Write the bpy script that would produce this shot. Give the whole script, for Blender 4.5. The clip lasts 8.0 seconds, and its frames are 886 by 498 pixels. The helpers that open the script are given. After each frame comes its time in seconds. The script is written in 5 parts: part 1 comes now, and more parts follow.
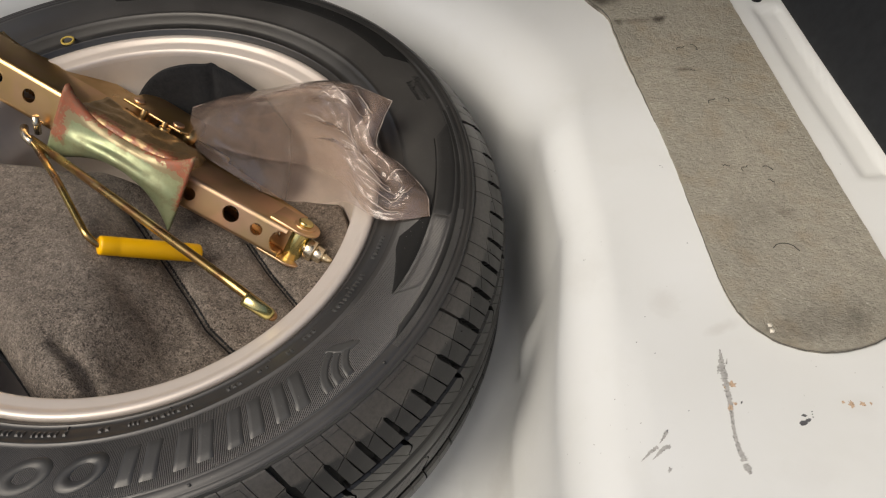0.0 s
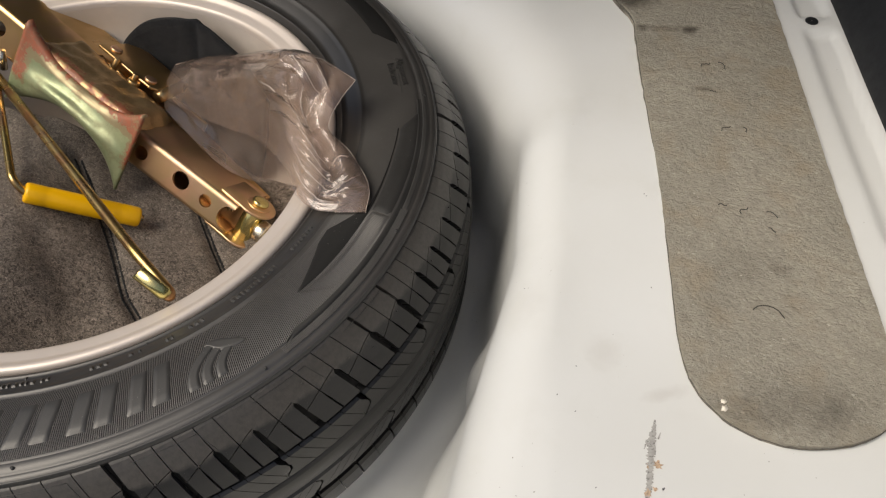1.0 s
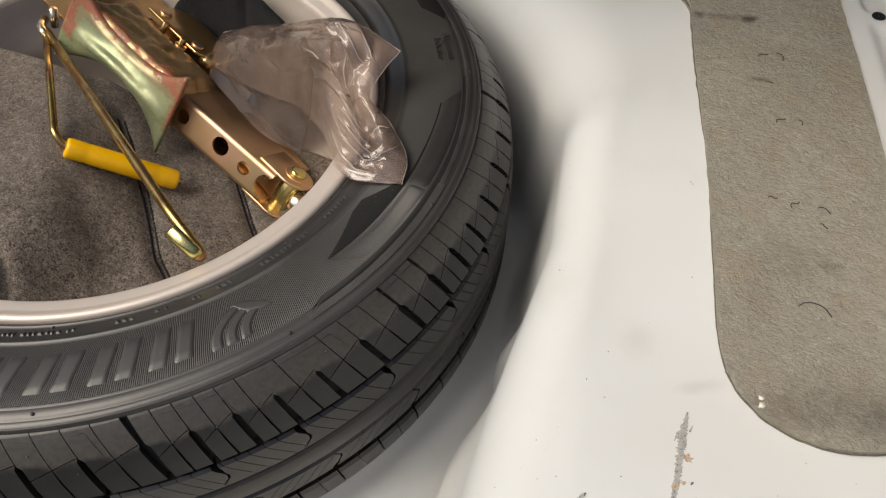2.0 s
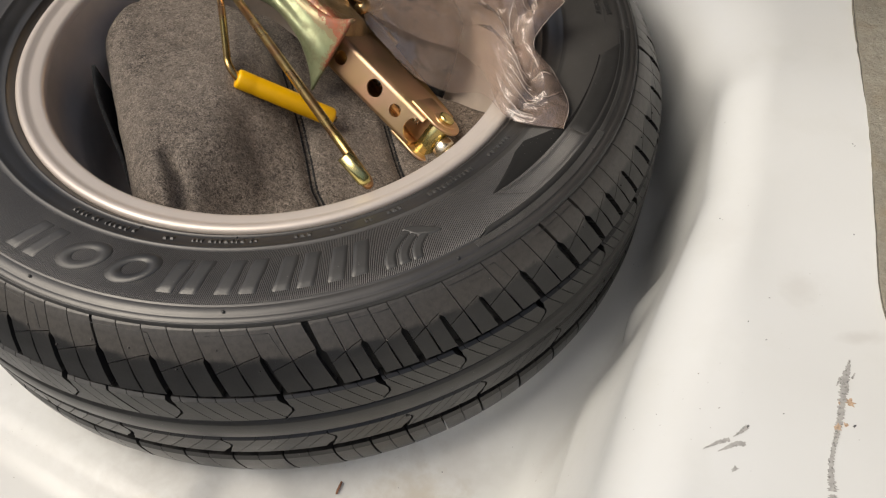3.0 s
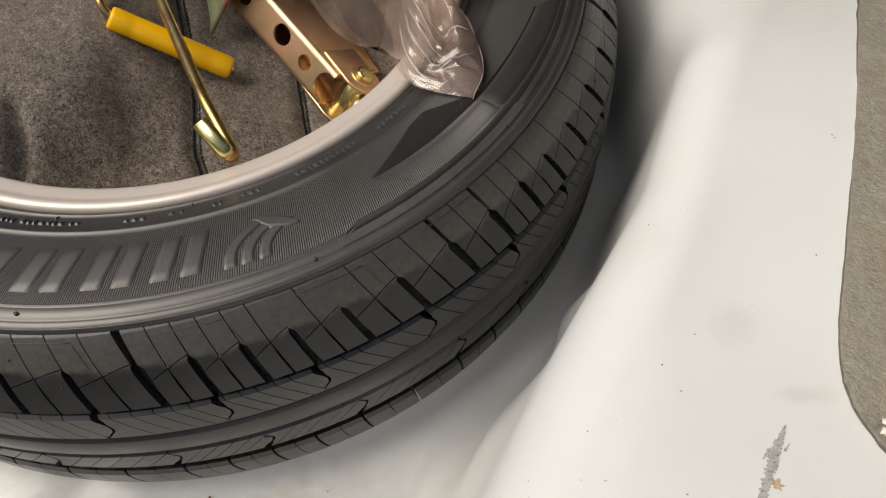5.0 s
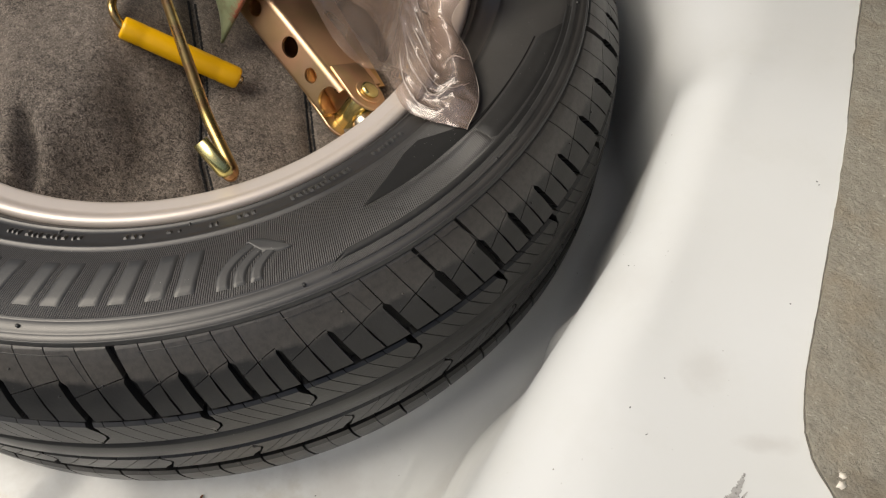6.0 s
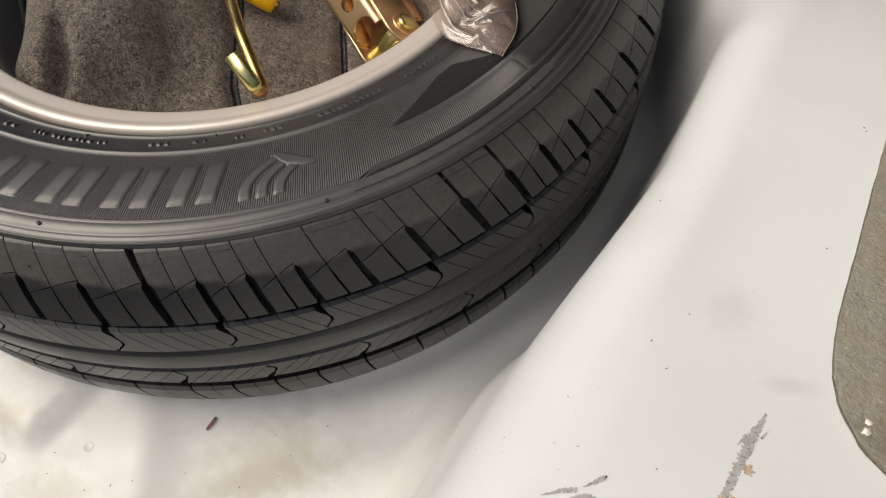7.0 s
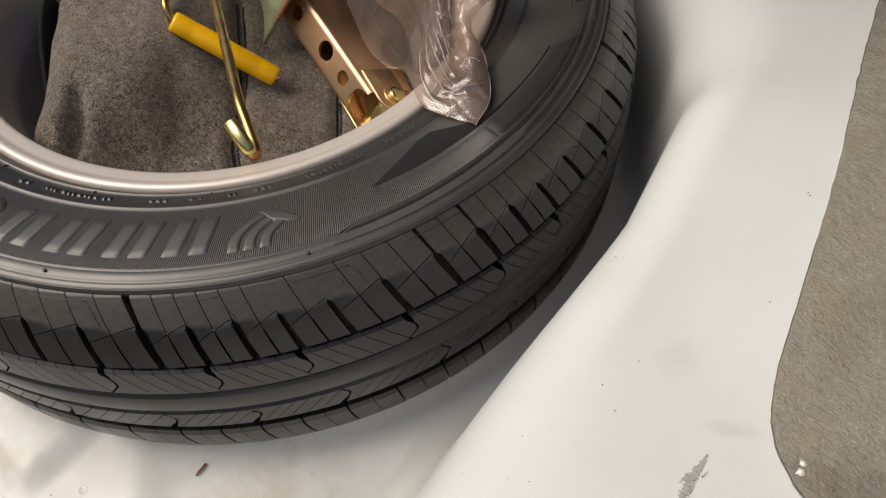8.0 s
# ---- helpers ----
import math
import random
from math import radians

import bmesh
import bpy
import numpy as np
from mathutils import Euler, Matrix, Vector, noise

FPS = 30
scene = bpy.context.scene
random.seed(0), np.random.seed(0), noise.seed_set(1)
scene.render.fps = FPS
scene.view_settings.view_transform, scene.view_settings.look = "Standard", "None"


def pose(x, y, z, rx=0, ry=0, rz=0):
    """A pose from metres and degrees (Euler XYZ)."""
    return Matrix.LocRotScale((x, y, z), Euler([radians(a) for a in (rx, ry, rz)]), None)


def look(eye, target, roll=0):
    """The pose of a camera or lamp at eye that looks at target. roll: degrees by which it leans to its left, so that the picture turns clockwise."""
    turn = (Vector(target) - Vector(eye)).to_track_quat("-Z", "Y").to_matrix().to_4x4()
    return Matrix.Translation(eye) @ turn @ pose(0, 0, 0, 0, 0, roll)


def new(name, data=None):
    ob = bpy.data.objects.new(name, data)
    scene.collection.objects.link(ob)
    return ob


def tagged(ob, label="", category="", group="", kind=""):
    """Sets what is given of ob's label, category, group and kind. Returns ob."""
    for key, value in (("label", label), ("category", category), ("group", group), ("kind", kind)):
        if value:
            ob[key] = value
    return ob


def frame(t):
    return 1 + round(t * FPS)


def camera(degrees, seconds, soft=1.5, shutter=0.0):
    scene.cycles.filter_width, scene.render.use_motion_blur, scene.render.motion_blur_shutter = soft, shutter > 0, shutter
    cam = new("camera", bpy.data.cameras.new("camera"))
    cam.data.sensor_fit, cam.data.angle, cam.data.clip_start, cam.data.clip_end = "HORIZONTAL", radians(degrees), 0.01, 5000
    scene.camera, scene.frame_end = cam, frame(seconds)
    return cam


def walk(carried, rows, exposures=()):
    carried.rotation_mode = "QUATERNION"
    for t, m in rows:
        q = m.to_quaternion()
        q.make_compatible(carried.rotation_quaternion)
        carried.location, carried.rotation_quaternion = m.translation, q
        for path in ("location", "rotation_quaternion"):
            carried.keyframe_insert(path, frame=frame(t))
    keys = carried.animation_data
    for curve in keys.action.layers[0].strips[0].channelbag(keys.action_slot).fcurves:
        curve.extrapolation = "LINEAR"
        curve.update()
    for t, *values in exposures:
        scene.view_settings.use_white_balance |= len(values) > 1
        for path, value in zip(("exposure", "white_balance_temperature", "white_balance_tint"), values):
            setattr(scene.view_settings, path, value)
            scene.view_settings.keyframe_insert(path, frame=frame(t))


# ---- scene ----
cam = camera(57.10, 8.0, 1.2)
ROWS = [
    (0.0, 0.3381, -0.4475, 0.5281, 38.31, 0.63, 6.76),
    (0.5, 0.4161, -0.4192, 0.4862, 38.07, 0.14, 12.23),
    (1.0, 0.4454, -0.3702, 0.4649, 38.64, 0.37, 17.64),
    (1.2, 0.4471, -0.36, 0.4559, 38.66, 0.38, 18.82),
    (2.3, 0.4517, -0.3948, 0.443, 38.61, 0.52, 23.83),
    (2.5, 0.4346, -0.4261, 0.4479, 38.37, 0.67, 25.24),
    (3.0, 0.407, -0.4383, 0.4421, 37.63, 1.34, 28.16),
    (3.5, 0.4275, -0.407, 0.4355, 36.84, 1.41, 30.44),
    (4.0, 0.4523, -0.3631, 0.4156, 36.03, 1.63, 31.65),
    (4.5, 0.4516, -0.3152, 0.3764, 35.6, 2.01, 32.07),
    (4.7, 0.4464, -0.3112, 0.3743, 34.7, 1.69, 31.8),
    (5.8, 0.4418, -0.3114, 0.3934, 31.7, 1.22, 33.36),
    (6.0, 0.4507, -0.2859, 0.402, 31.95, 1.4, 34.57),
    (6.5, 0.4552, -0.2907, 0.3781, 30.8, 1.41, 36.85),
    (7.0, 0.4643, -0.2998, 0.3787, 30.35, 1.37, 38.7),
    (7.5, 0.4926, -0.3086, 0.3935, 31.59, 1.65, 40.0),
    (8.0, 0.5028, -0.3052, 0.4013, 35.49, 1.95, 39.96),
]
walk(cam, [(t, pose(x, y, z, rx, ry, rz)) for t, x, y, z, rx, ry, rz in ROWS], [(0.0, -0.09, 6700, 6), (3.0, 0.0, 6720, 6), (6.5, 0.0, 6650, 5), (7.5, -0.10, 6650, 5), (8.0, -0.08, 6700, 6)])

# ---- sky and sun ----
world = bpy.data.worlds.new("sky")
scene.world = world
world.use_nodes = True
wn = world.node_tree
sky = wn.nodes.new("ShaderNodeTexSky")
sky.sky_type, sky.sun_disc = "NISHITA", False
sky.sun_elevation, sky.sun_rotation = radians(58), radians(232)
sky.air_density, sky.dust_density, sky.ozone_density = 0.8, 4.0, 0.6
wn.links.new(sky.outputs[0], wn.nodes["Background"].inputs[0])
wn.nodes["Background"].inputs[1].default_value = 0.135
sun = new("sun", bpy.data.lights.new("sun", "SUN"))
sun.data.energy, sun.data.angle, sun.data.color = 2.25, radians(43), (1.0, 0.945, 0.885)
sun.matrix_world = look((-0.50, -0.38, 1.0), (0, 0, 0))


# ---- materials ----
class Nodes:
    """A node material: a Principled shader and short helpers to wire it."""

    def __init__(self, name, rough=0.5, metal=0.0, spec=0.5):
        self.mat = bpy.data.materials.new(name)
        self.mat.use_nodes = True
        self.tree = self.mat.node_tree
        self.bsdf = self.tree.nodes["Principled BSDF"]
        self.set("Roughness", rough), self.set("Metallic", metal), self.set("Specular IOR Level", spec)
        self.coord = self.add("ShaderNodeTexCoord").outputs["Object"]

    def add(self, kind):
        return self.tree.nodes.new(kind)

    def put(self, socket, value):
        if isinstance(value, bpy.types.NodeSocket):
            self.tree.links.new(value, socket)
        elif isinstance(value, tuple) and len(value) == 3 and socket.type == "RGBA":
            socket.default_value = (*value, 1)
        else:
            socket.default_value = value

    def set(self, key, value):
        self.put(self.bsdf.inputs[key], value)

    def noise(self, scale, detail=4.0, rough=0.55, at=None, dist=0.0):
        n = self.add("ShaderNodeTexNoise")
        self.put(n.inputs["Vector"], at or self.coord)
        n.inputs["Scale"].default_value, n.inputs["Detail"].default_value = scale, detail
        n.inputs["Roughness"].default_value, n.inputs["Distortion"].default_value = rough, dist
        return n.outputs["Fac"]

    def ramp(self, fac, *stops):
        n = self.add("ShaderNodeValToRGB")
        self.put(n.inputs[0], fac)
        e = n.color_ramp.elements
        for i, (p, c) in enumerate(stops):
            el = e[i] if i < 2 else e.new(p)
            el.position, el.color = p, (*c, 1) if isinstance(c, tuple) else (c, c, c, 1)
        return n.outputs[0]

    def mix(self, fac, a, b, mode="MIX"):
        n = self.add("ShaderNodeMix")
        n.data_type, n.blend_type = "RGBA", mode
        self.put(n.inputs[0], fac), self.put(n.inputs[6], a), self.put(n.inputs[7], b)
        return n.outputs[2]

    def math(self, op, a, b=0.0, c=0.0):
        n = self.add("ShaderNodeMath")
        n.operation = op
        self.put(n.inputs[0], a), self.put(n.inputs[1], b), self.put(n.inputs[2], c)
        return n.outputs[0]

    def xyz(self, at=None):
        n = self.add("ShaderNodeSeparateXYZ")
        self.put(n.inputs[0], at or self.coord)
        return n.outputs

    def stretch(self, sx, sy, sz, rz=0.0):
        n = self.add("ShaderNodeMapping")
        self.put(n.inputs["Vector"], self.coord)
        n.inputs["Scale"].default_value, n.inputs["Rotation"].default_value = (sx, sy, sz), (0, 0, rz)
        return n.outputs[0]

    def bump(self, height, strength, dist=0.001, normal=None):
        n = self.add("ShaderNodeBump")
        n.inputs["Strength"].default_value, n.inputs["Distance"].default_value = strength, dist
        self.put(n.inputs["Height"], height)
        if normal:
            self.put(n.inputs["Normal"], normal)
        self.set("Normal", n.outputs[0])
        return n.outputs[0]


def paint_material():
    m = Nodes("white_paint", 0.32)
    big, mid, fine = m.noise(5, 3), m.noise(22, 5, 0.6), m.noise(160, 3)
    col = m.mix(m.ramp(big, (0.35, 0.0), (0.7, 1.0)), (0.686, 0.686, 0.669), (0.651, 0.646, 0.617))
    col = m.mix(m.math("MULTIPLY", m.ramp(mid, (0.55, 0.0), (0.8, 1.0)), 0.35), col, (0.602, 0.595, 0.553))
    speck = m.ramp(m.noise(420, 1), (0.775, 0.0), (0.79, 1.0))
    gate = m.ramp(m.noise(9, 2), (0.52, 0.0), (0.62, 1.0))
    col = m.mix(m.math("MULTIPLY", speck, gate), col, (0.25, 0.23, 0.2))
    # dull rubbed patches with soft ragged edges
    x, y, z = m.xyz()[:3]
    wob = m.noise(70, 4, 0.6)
    # the one round (0.17, -0.32) mixes dirt with painted shade near the tyre
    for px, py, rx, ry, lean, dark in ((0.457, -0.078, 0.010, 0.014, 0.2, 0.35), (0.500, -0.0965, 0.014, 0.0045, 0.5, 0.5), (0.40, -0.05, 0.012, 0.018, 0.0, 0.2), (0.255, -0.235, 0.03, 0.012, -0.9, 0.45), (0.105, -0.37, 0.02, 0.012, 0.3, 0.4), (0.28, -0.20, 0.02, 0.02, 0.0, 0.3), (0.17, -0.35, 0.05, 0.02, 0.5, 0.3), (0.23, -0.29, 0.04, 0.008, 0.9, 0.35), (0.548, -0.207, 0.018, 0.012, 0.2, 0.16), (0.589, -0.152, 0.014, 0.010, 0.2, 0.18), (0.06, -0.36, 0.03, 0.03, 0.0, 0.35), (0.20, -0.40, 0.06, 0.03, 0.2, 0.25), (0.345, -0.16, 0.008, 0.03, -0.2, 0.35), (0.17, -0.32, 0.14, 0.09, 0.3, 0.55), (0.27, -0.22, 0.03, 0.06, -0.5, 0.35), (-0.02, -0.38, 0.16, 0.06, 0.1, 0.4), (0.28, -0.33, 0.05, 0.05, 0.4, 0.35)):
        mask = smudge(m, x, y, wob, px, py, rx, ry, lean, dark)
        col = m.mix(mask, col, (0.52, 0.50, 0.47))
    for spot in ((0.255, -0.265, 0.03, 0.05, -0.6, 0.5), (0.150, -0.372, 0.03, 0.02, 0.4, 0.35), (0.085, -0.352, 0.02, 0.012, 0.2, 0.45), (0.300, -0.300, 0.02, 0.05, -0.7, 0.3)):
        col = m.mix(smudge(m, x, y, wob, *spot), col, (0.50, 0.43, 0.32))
    m.set("Base Color", col)
    m.set("Roughness", m.ramp(mid, (0.3, 0.28), (0.75, 0.46)))
    m.bump(m.mix(0.4, m.noise(55, 2), fine), 0.06, 0.002)
    return m.mat


def polar(m):
    x, y, z = m.xyz()[:3]
    ang = m.math("ARCTAN2", y, x)
    rad = m.math("SQRT", m.math("ADD", m.math("MULTIPLY", x, x), m.math("MULTIPLY", y, y)))
    return ang, rad, z


def rubber_material(name, hatched=False, grey=0.035, rough=0.36, gloss=1.0, dust_sheen=False, tint=(1.0, 0.95, 0.89)):
    m = Nodes(name, rough, 0.0, gloss)
    dust = m.noise(14, 5, 0.6)
    fine = m.noise(500, 3)
    c = grey
    col = m.mix(m.ramp(dust, (0.4, 0.0), (0.75, 1.0)), tuple(c * v for v in tint), tuple(1.5 * c * v for v in tint))
    scuff = m.ramp(m.noise(1.0, 4, 0.7, m.stretch(60, 60, 220)), (0.52, 0.0), (0.72, 0.5))
    col = m.mix(scuff, col, tuple(1.7 * c * v for v in tint))
    white = m.ramp(m.noise(900, 1), (0.775, 0.0), (0.79, 1.0))
    col = m.mix(m.math("MULTIPLY", white, m.ramp(m.noise(12, 2), (0.5, 0.0), (0.6, 0.7))), col, (0.35, 0.33, 0.3))
    m.set("Specular Tint", tuple(0.5 + 0.5 * v for v in tint))
    m.set("Roughness", m.ramp(dust, (0.35, rough - 0.06), (0.75, rough + 0.12)))
    if dust_sheen:
        # dry dust on the upper half of the shoulder, ending in a ragged line
        # its paleness also paints in some of the shoulder's sheen
        z = m.xyz()[2]
        wob = m.math("MULTIPLY_ADD", m.noise(38, 5, 0.65), 0.020, -0.010)
        film = m.ramp(m.math("MULTIPLY_ADD", m.math("ADD", z, wob), 60.0, 1.0), (0.30, 0.0), (0.52, 1.0))
        film = m.math("MULTIPLY", film, m.ramp(m.noise(260, 4, 0.7), (0.3, 0.55), (0.6, 1.0)))
        col = m.mix(m.math("MULTIPLY", film, 0.75), col, (0.095, 0.085, 0.074))
    if hatched:
        ang, rad, z = polar(m)
        wave = m.math("SINE", m.math("MULTIPLY_ADD", ang, 1400.0, m.math("MULTIPLY", rad, 1300.0)))
        band = m.math("MULTIPLY", m.math("GREATER_THAN", rad, 0.2475), m.math("LESS_THAN", rad, 0.2905))
        band = m.math("MULTIPLY", band, m.math("GREATER_THAN", z, 0.0))
        # the fine ribbing runs out beside the dark arrow
        fade = m.ramp(m.math("ADD", ang, 0.30), (0.10, 1.0), (0.30, 0.0))
        band = m.math("MULTIPLY", m.math("MULTIPLY", band, fade), m.math("GREATER_THAN", ang, -2.7))
        # ribbing coloured lighter, in place of the light its ridges scatter
        col = m.mix(m.math("MULTIPLY", band, m.ramp(wave, (0.0, 0.20), (0.9, 0.50))), col, tuple(1.9 * c * v for v in tint))
        # the bead beside the rim stays darker and smoother than the lettered band
        col = m.mix(m.math("MULTIPLY", m.math("LESS_THAN", rad, 0.2440), 0.62), col, tuple(0.25 * c * v for v in tint))
        col = m.mix(m.math("MULTIPLY", m.math("GREATER_THAN", rad, 0.2908), 0.45), col, tuple(0.5 * c * v for v in tint))
        m.bump(m.math("MULTIPLY", wave, band), 0.65, 0.0006, m.bump(fine, 0.15, 0.0004))
    else:
        m.bump(fine, 0.2, 0.0004)
    m.set("Base Color", col)
    return m.mat


def felt_material(name, light, dark, scale=1.0):
    m = Nodes(name, 0.95, 0.0, 0.15)
    fib = m.noise(330 * scale, 5, 0.85, dist=1.6)
    clump = m.noise(110 * scale, 5, 0.7)
    big = m.noise(9, 3)
    col = m.mix(m.ramp(fib, (0.42, 0.0), (0.60, 1.0)), dark, light)
    col = m.mix(m.math("MULTIPLY", m.ramp(clump, (0.4, 0.0), (0.7, 1.0)), 0.5), col, tuple(0.62 * v for v in dark))
    col = m.mix(m.math("MULTIPLY", m.ramp(big, (0.4, 0.0), (0.7, 1.0)), 0.3), col, tuple(0.8 * v for v in light))
    lint = m.ramp(m.noise(1.0, 2, 0.6, m.stretch(520 * scale, 1300 * scale, 900 * scale, 0.5)), (0.63, 0.0), (0.68, 1.0))
    col = m.mix(m.math("MULTIPLY", lint, 0.5), col, tuple(1.9 * v for v in light))
    m.set("Base Color", col)
    m.set("Sheen Weight", 0.06)
    m.bump(m.mix(0.4, fib, clump), 0.9, 0.004)
    return m.mat


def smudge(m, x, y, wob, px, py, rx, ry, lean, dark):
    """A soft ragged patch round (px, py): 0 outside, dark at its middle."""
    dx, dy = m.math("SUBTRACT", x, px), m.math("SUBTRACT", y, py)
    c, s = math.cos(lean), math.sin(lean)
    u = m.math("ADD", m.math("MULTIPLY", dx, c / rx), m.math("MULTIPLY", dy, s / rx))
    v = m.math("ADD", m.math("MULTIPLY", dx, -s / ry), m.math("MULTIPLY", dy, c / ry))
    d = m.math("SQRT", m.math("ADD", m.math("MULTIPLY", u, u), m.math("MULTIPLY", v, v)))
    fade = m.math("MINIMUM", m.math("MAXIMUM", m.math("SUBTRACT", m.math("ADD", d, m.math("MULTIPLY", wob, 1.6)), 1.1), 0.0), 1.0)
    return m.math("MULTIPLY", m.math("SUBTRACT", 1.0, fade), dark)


def carpet_material():
    m = Nodes("strip_felt", 0.95, 0.0, 0.15)
    grain = m.noise(1.0, 5, 0.8, m.stretch(230, 340, 260, 0.12))
    fleck = m.noise(1.0, 2, 0.6, m.stretch(330, 700, 500, -0.15))
    clump = m.noise(105, 4, 0.7)
    big = m.noise(11, 4)
    col = m.mix(m.ramp(grain, (0.28, 0.0), (0.72, 1.0)), (0.325, 0.296, 0.240), (0.485, 0.444, 0.362))
    col = m.mix(m.math("MULTIPLY", m.ramp(clump, (0.42, 0.0), (0.66, 1.0)), 0.35), col, (0.22, 0.20, 0.16))
    col = m.mix(m.math("MULTIPLY", m.ramp(big, (0.40, 0.0), (0.66, 1.0)), 0.40), col, (0.25, 0.228, 0.185))
    col = m.mix(m.math("MULTIPLY", m.ramp(fleck, (0.65, 0.0), (0.71, 1.0)), 0.6), col, (0.66, 0.62, 0.53))
    x, y, z = m.xyz()[:3]
    wob = m.noise(160, 4, 0.6)
    for spot in ((0.469, 0.273, 0.008, 0.005, 0.2, 0.75), (0.428, 0.262, 0.005, 0.005, 0.0, 0.6), (0.489, 0.194, 0.008, 0.0035, 0.2, 0.55), (0.468, 0.269, 0.006, 0.0045, 0.2, 0.5), (0.599, -0.083, 0.014, 0.009, 0.9, 0.35), (0.560, 0.020, 0.008, 0.005, 0.3, 0.3), (0.450, 0.268, 0.022, 0.005, 0.2, 0.4), (0.412, 0.300, 0.022, 0.012, 0.4, 0.75), (0.54, 0.02, 0.03, 0.02, 0.6, 0.12), (0.575, -0.085, 0.035, 0.018, 0.3, 0.30), (0.545, -0.098, 0.022, 0.010, 0.1, 0.30), (0.52, -0.02, 0.012, 0.03, 0.2, 0.12)):
        col = m.mix(smudge(m, x, y, wob, *spot), col, (0.06, 0.05, 0.04))
    tan = m.noise(26, 3, 0.6)
    col = m.mix(m.math("MULTIPLY", m.ramp(tan, (0.50, 0.0), (0.68, 1.0)), 0.45), col, (0.36, 0.29, 0.20))
    m.set("Base Color", col)
    m.bump(m.mix(0.55, grain, clump), 1.0, 0.0055)
    return m.mat


def metal_material(name, tint, second, rough=0.28, scale=1.0, dirt=0.10):
    """Zinc plated steel with the rainbow tint of the plating."""
    m = Nodes(name, rough, 0.95)
    shift = m.noise(28 * scale, 2, 0.5, dist=0.6)
    soft = m.noise(18, 2)
    col = m.mix(m.ramp(shift, (0.36, 0.0), (0.64, 1.0)), tint, second)
    spots = m.ramp(m.noise(300, 3, 0.6), (0.70, 0.0), (0.76, 1.0))
    col = m.mix(m.math("MULTIPLY", spots, dirt), col, (0.16, 0.10, 0.05))
    m.set("Base Color", col)
    m.set("Roughness", m.ramp(soft, (0.3, rough - 0.04), (0.75, rough + 0.06)))
    m.bump(m.noise(40, 2), 0.12, 0.0015)
    return m.mat


def saddle_material():
    """Olive green plating, worn through to red primer along the upper rim and ears."""
    m = Nodes("saddle_plating", 0.34, 0.75)
    a, b, c = m.xyz()[:3]
    shift = m.noise(60, 4, 0.6)
    green = m.mix(m.ramp(shift, (0.35, 0.0), (0.66, 1.0)), (0.27, 0.31, 0.17), (0.37, 0.39, 0.22))
    grimy = m.ramp(m.noise(70, 5, 0.7), (0.46, 0.0), (0.68, 0.55))
    green = m.mix(grimy, green, (0.22, 0.19, 0.10))
    edge = m.noise(150, 5, 0.7)
    # red is left on the two ears and in scraps along the upper edge
    ear = m.math("MINIMUM", m.math("SUBTRACT", m.math("ABSOLUTE", m.math("SUBTRACT", a, 0.004)), 0.0625), m.math("ADD", b, 0.050))
    up = m.math("ADD", b, 0.0195)
    reach = m.math("ADD", m.math("MAXIMUM", ear, up), m.math("MULTIPLY", m.math("SUBTRACT", edge, 0.5), 0.022))
    worn = m.ramp(m.noise(90, 5, 0.7), (0.40, 1.0), (0.47, 0.0))
    red = m.math("MULTIPLY", m.math("GREATER_THAN", reach, 0.0), m.math("SUBTRACT", 1.0, m.math("MULTIPLY", worn, 0.9)))
    paint = m.mix(m.ramp(m.noise(240, 4), (0.4, 0.0), (0.7, 1.0)), (0.33, 0.095, 0.045), (0.23, 0.11, 0.06))
    rim = m.math("GREATER_THAN", m.math("ADD", b, m.math("ADD", 0.0265, m.math("MULTIPLY", m.math("SUBTRACT", edge, 0.5), 0.010))), 0.0)
    halo = m.math("MULTIPLY", m.math("MAXIMUM", m.math("GREATER_THAN", reach, -0.004), rim), 0.8)
    m.set("Base Color", m.mix(red, m.mix(halo, green, (0.30, 0.22, 0.12)), paint))
    m.set("Metallic", m.math("MULTIPLY", m.math("SUBTRACT", 1.0, red), 0.45))
    m.set("Roughness", m.mix(red, m.ramp(grimy, (0.0, 0.34), (0.5, 0.58)), (0.58, 0.58, 0.58)))
    m.bump(m.mix(0.75, edge, red), 0.3, 0.0010)
    return m.mat


def grimy_material():
    """Dull brown plating under grime, with scraps of red primer along the front edge."""
    m = Nodes("grimy_plating", 0.5, 0.8)
    a, b, c = m.xyz()[:3]
    shift, grain = m.noise(45, 5, 0.65), m.noise(170, 5, 0.7)
    col = m.mix(m.ramp(shift, (0.36, 0.0), (0.62, 1.0)), (0.46, 0.31, 0.16), (0.37, 0.26, 0.13))
    col = m.mix(m.ramp(grain, (0.54, 0.0), (0.72, 0.5)), col, (0.18, 0.13, 0.07))
    reach = m.math("ADD", m.math("ADD", c, 0.0105), m.math("MULTIPLY", m.math("SUBTRACT", grain, 0.5), 0.05))
    red = m.math("MULTIPLY", m.math("GREATER_THAN", reach, 0.0), m.ramp(m.noise(60, 3), (0.42, 0.0), (0.5, 1.0)))
    m.set("Base Color", m.mix(red, col, (0.29, 0.10, 0.05)))
    m.set("Metallic", m.math("MULTIPLY", m.math("SUBTRACT", 1.0, red), 0.8))
    m.set("Roughness", m.ramp(grain, (0.3, 0.28), (0.7, 0.52)))
    m.bump(m.mix(0.35, shift, grain), 0.6, 0.0022)
    return m.mat


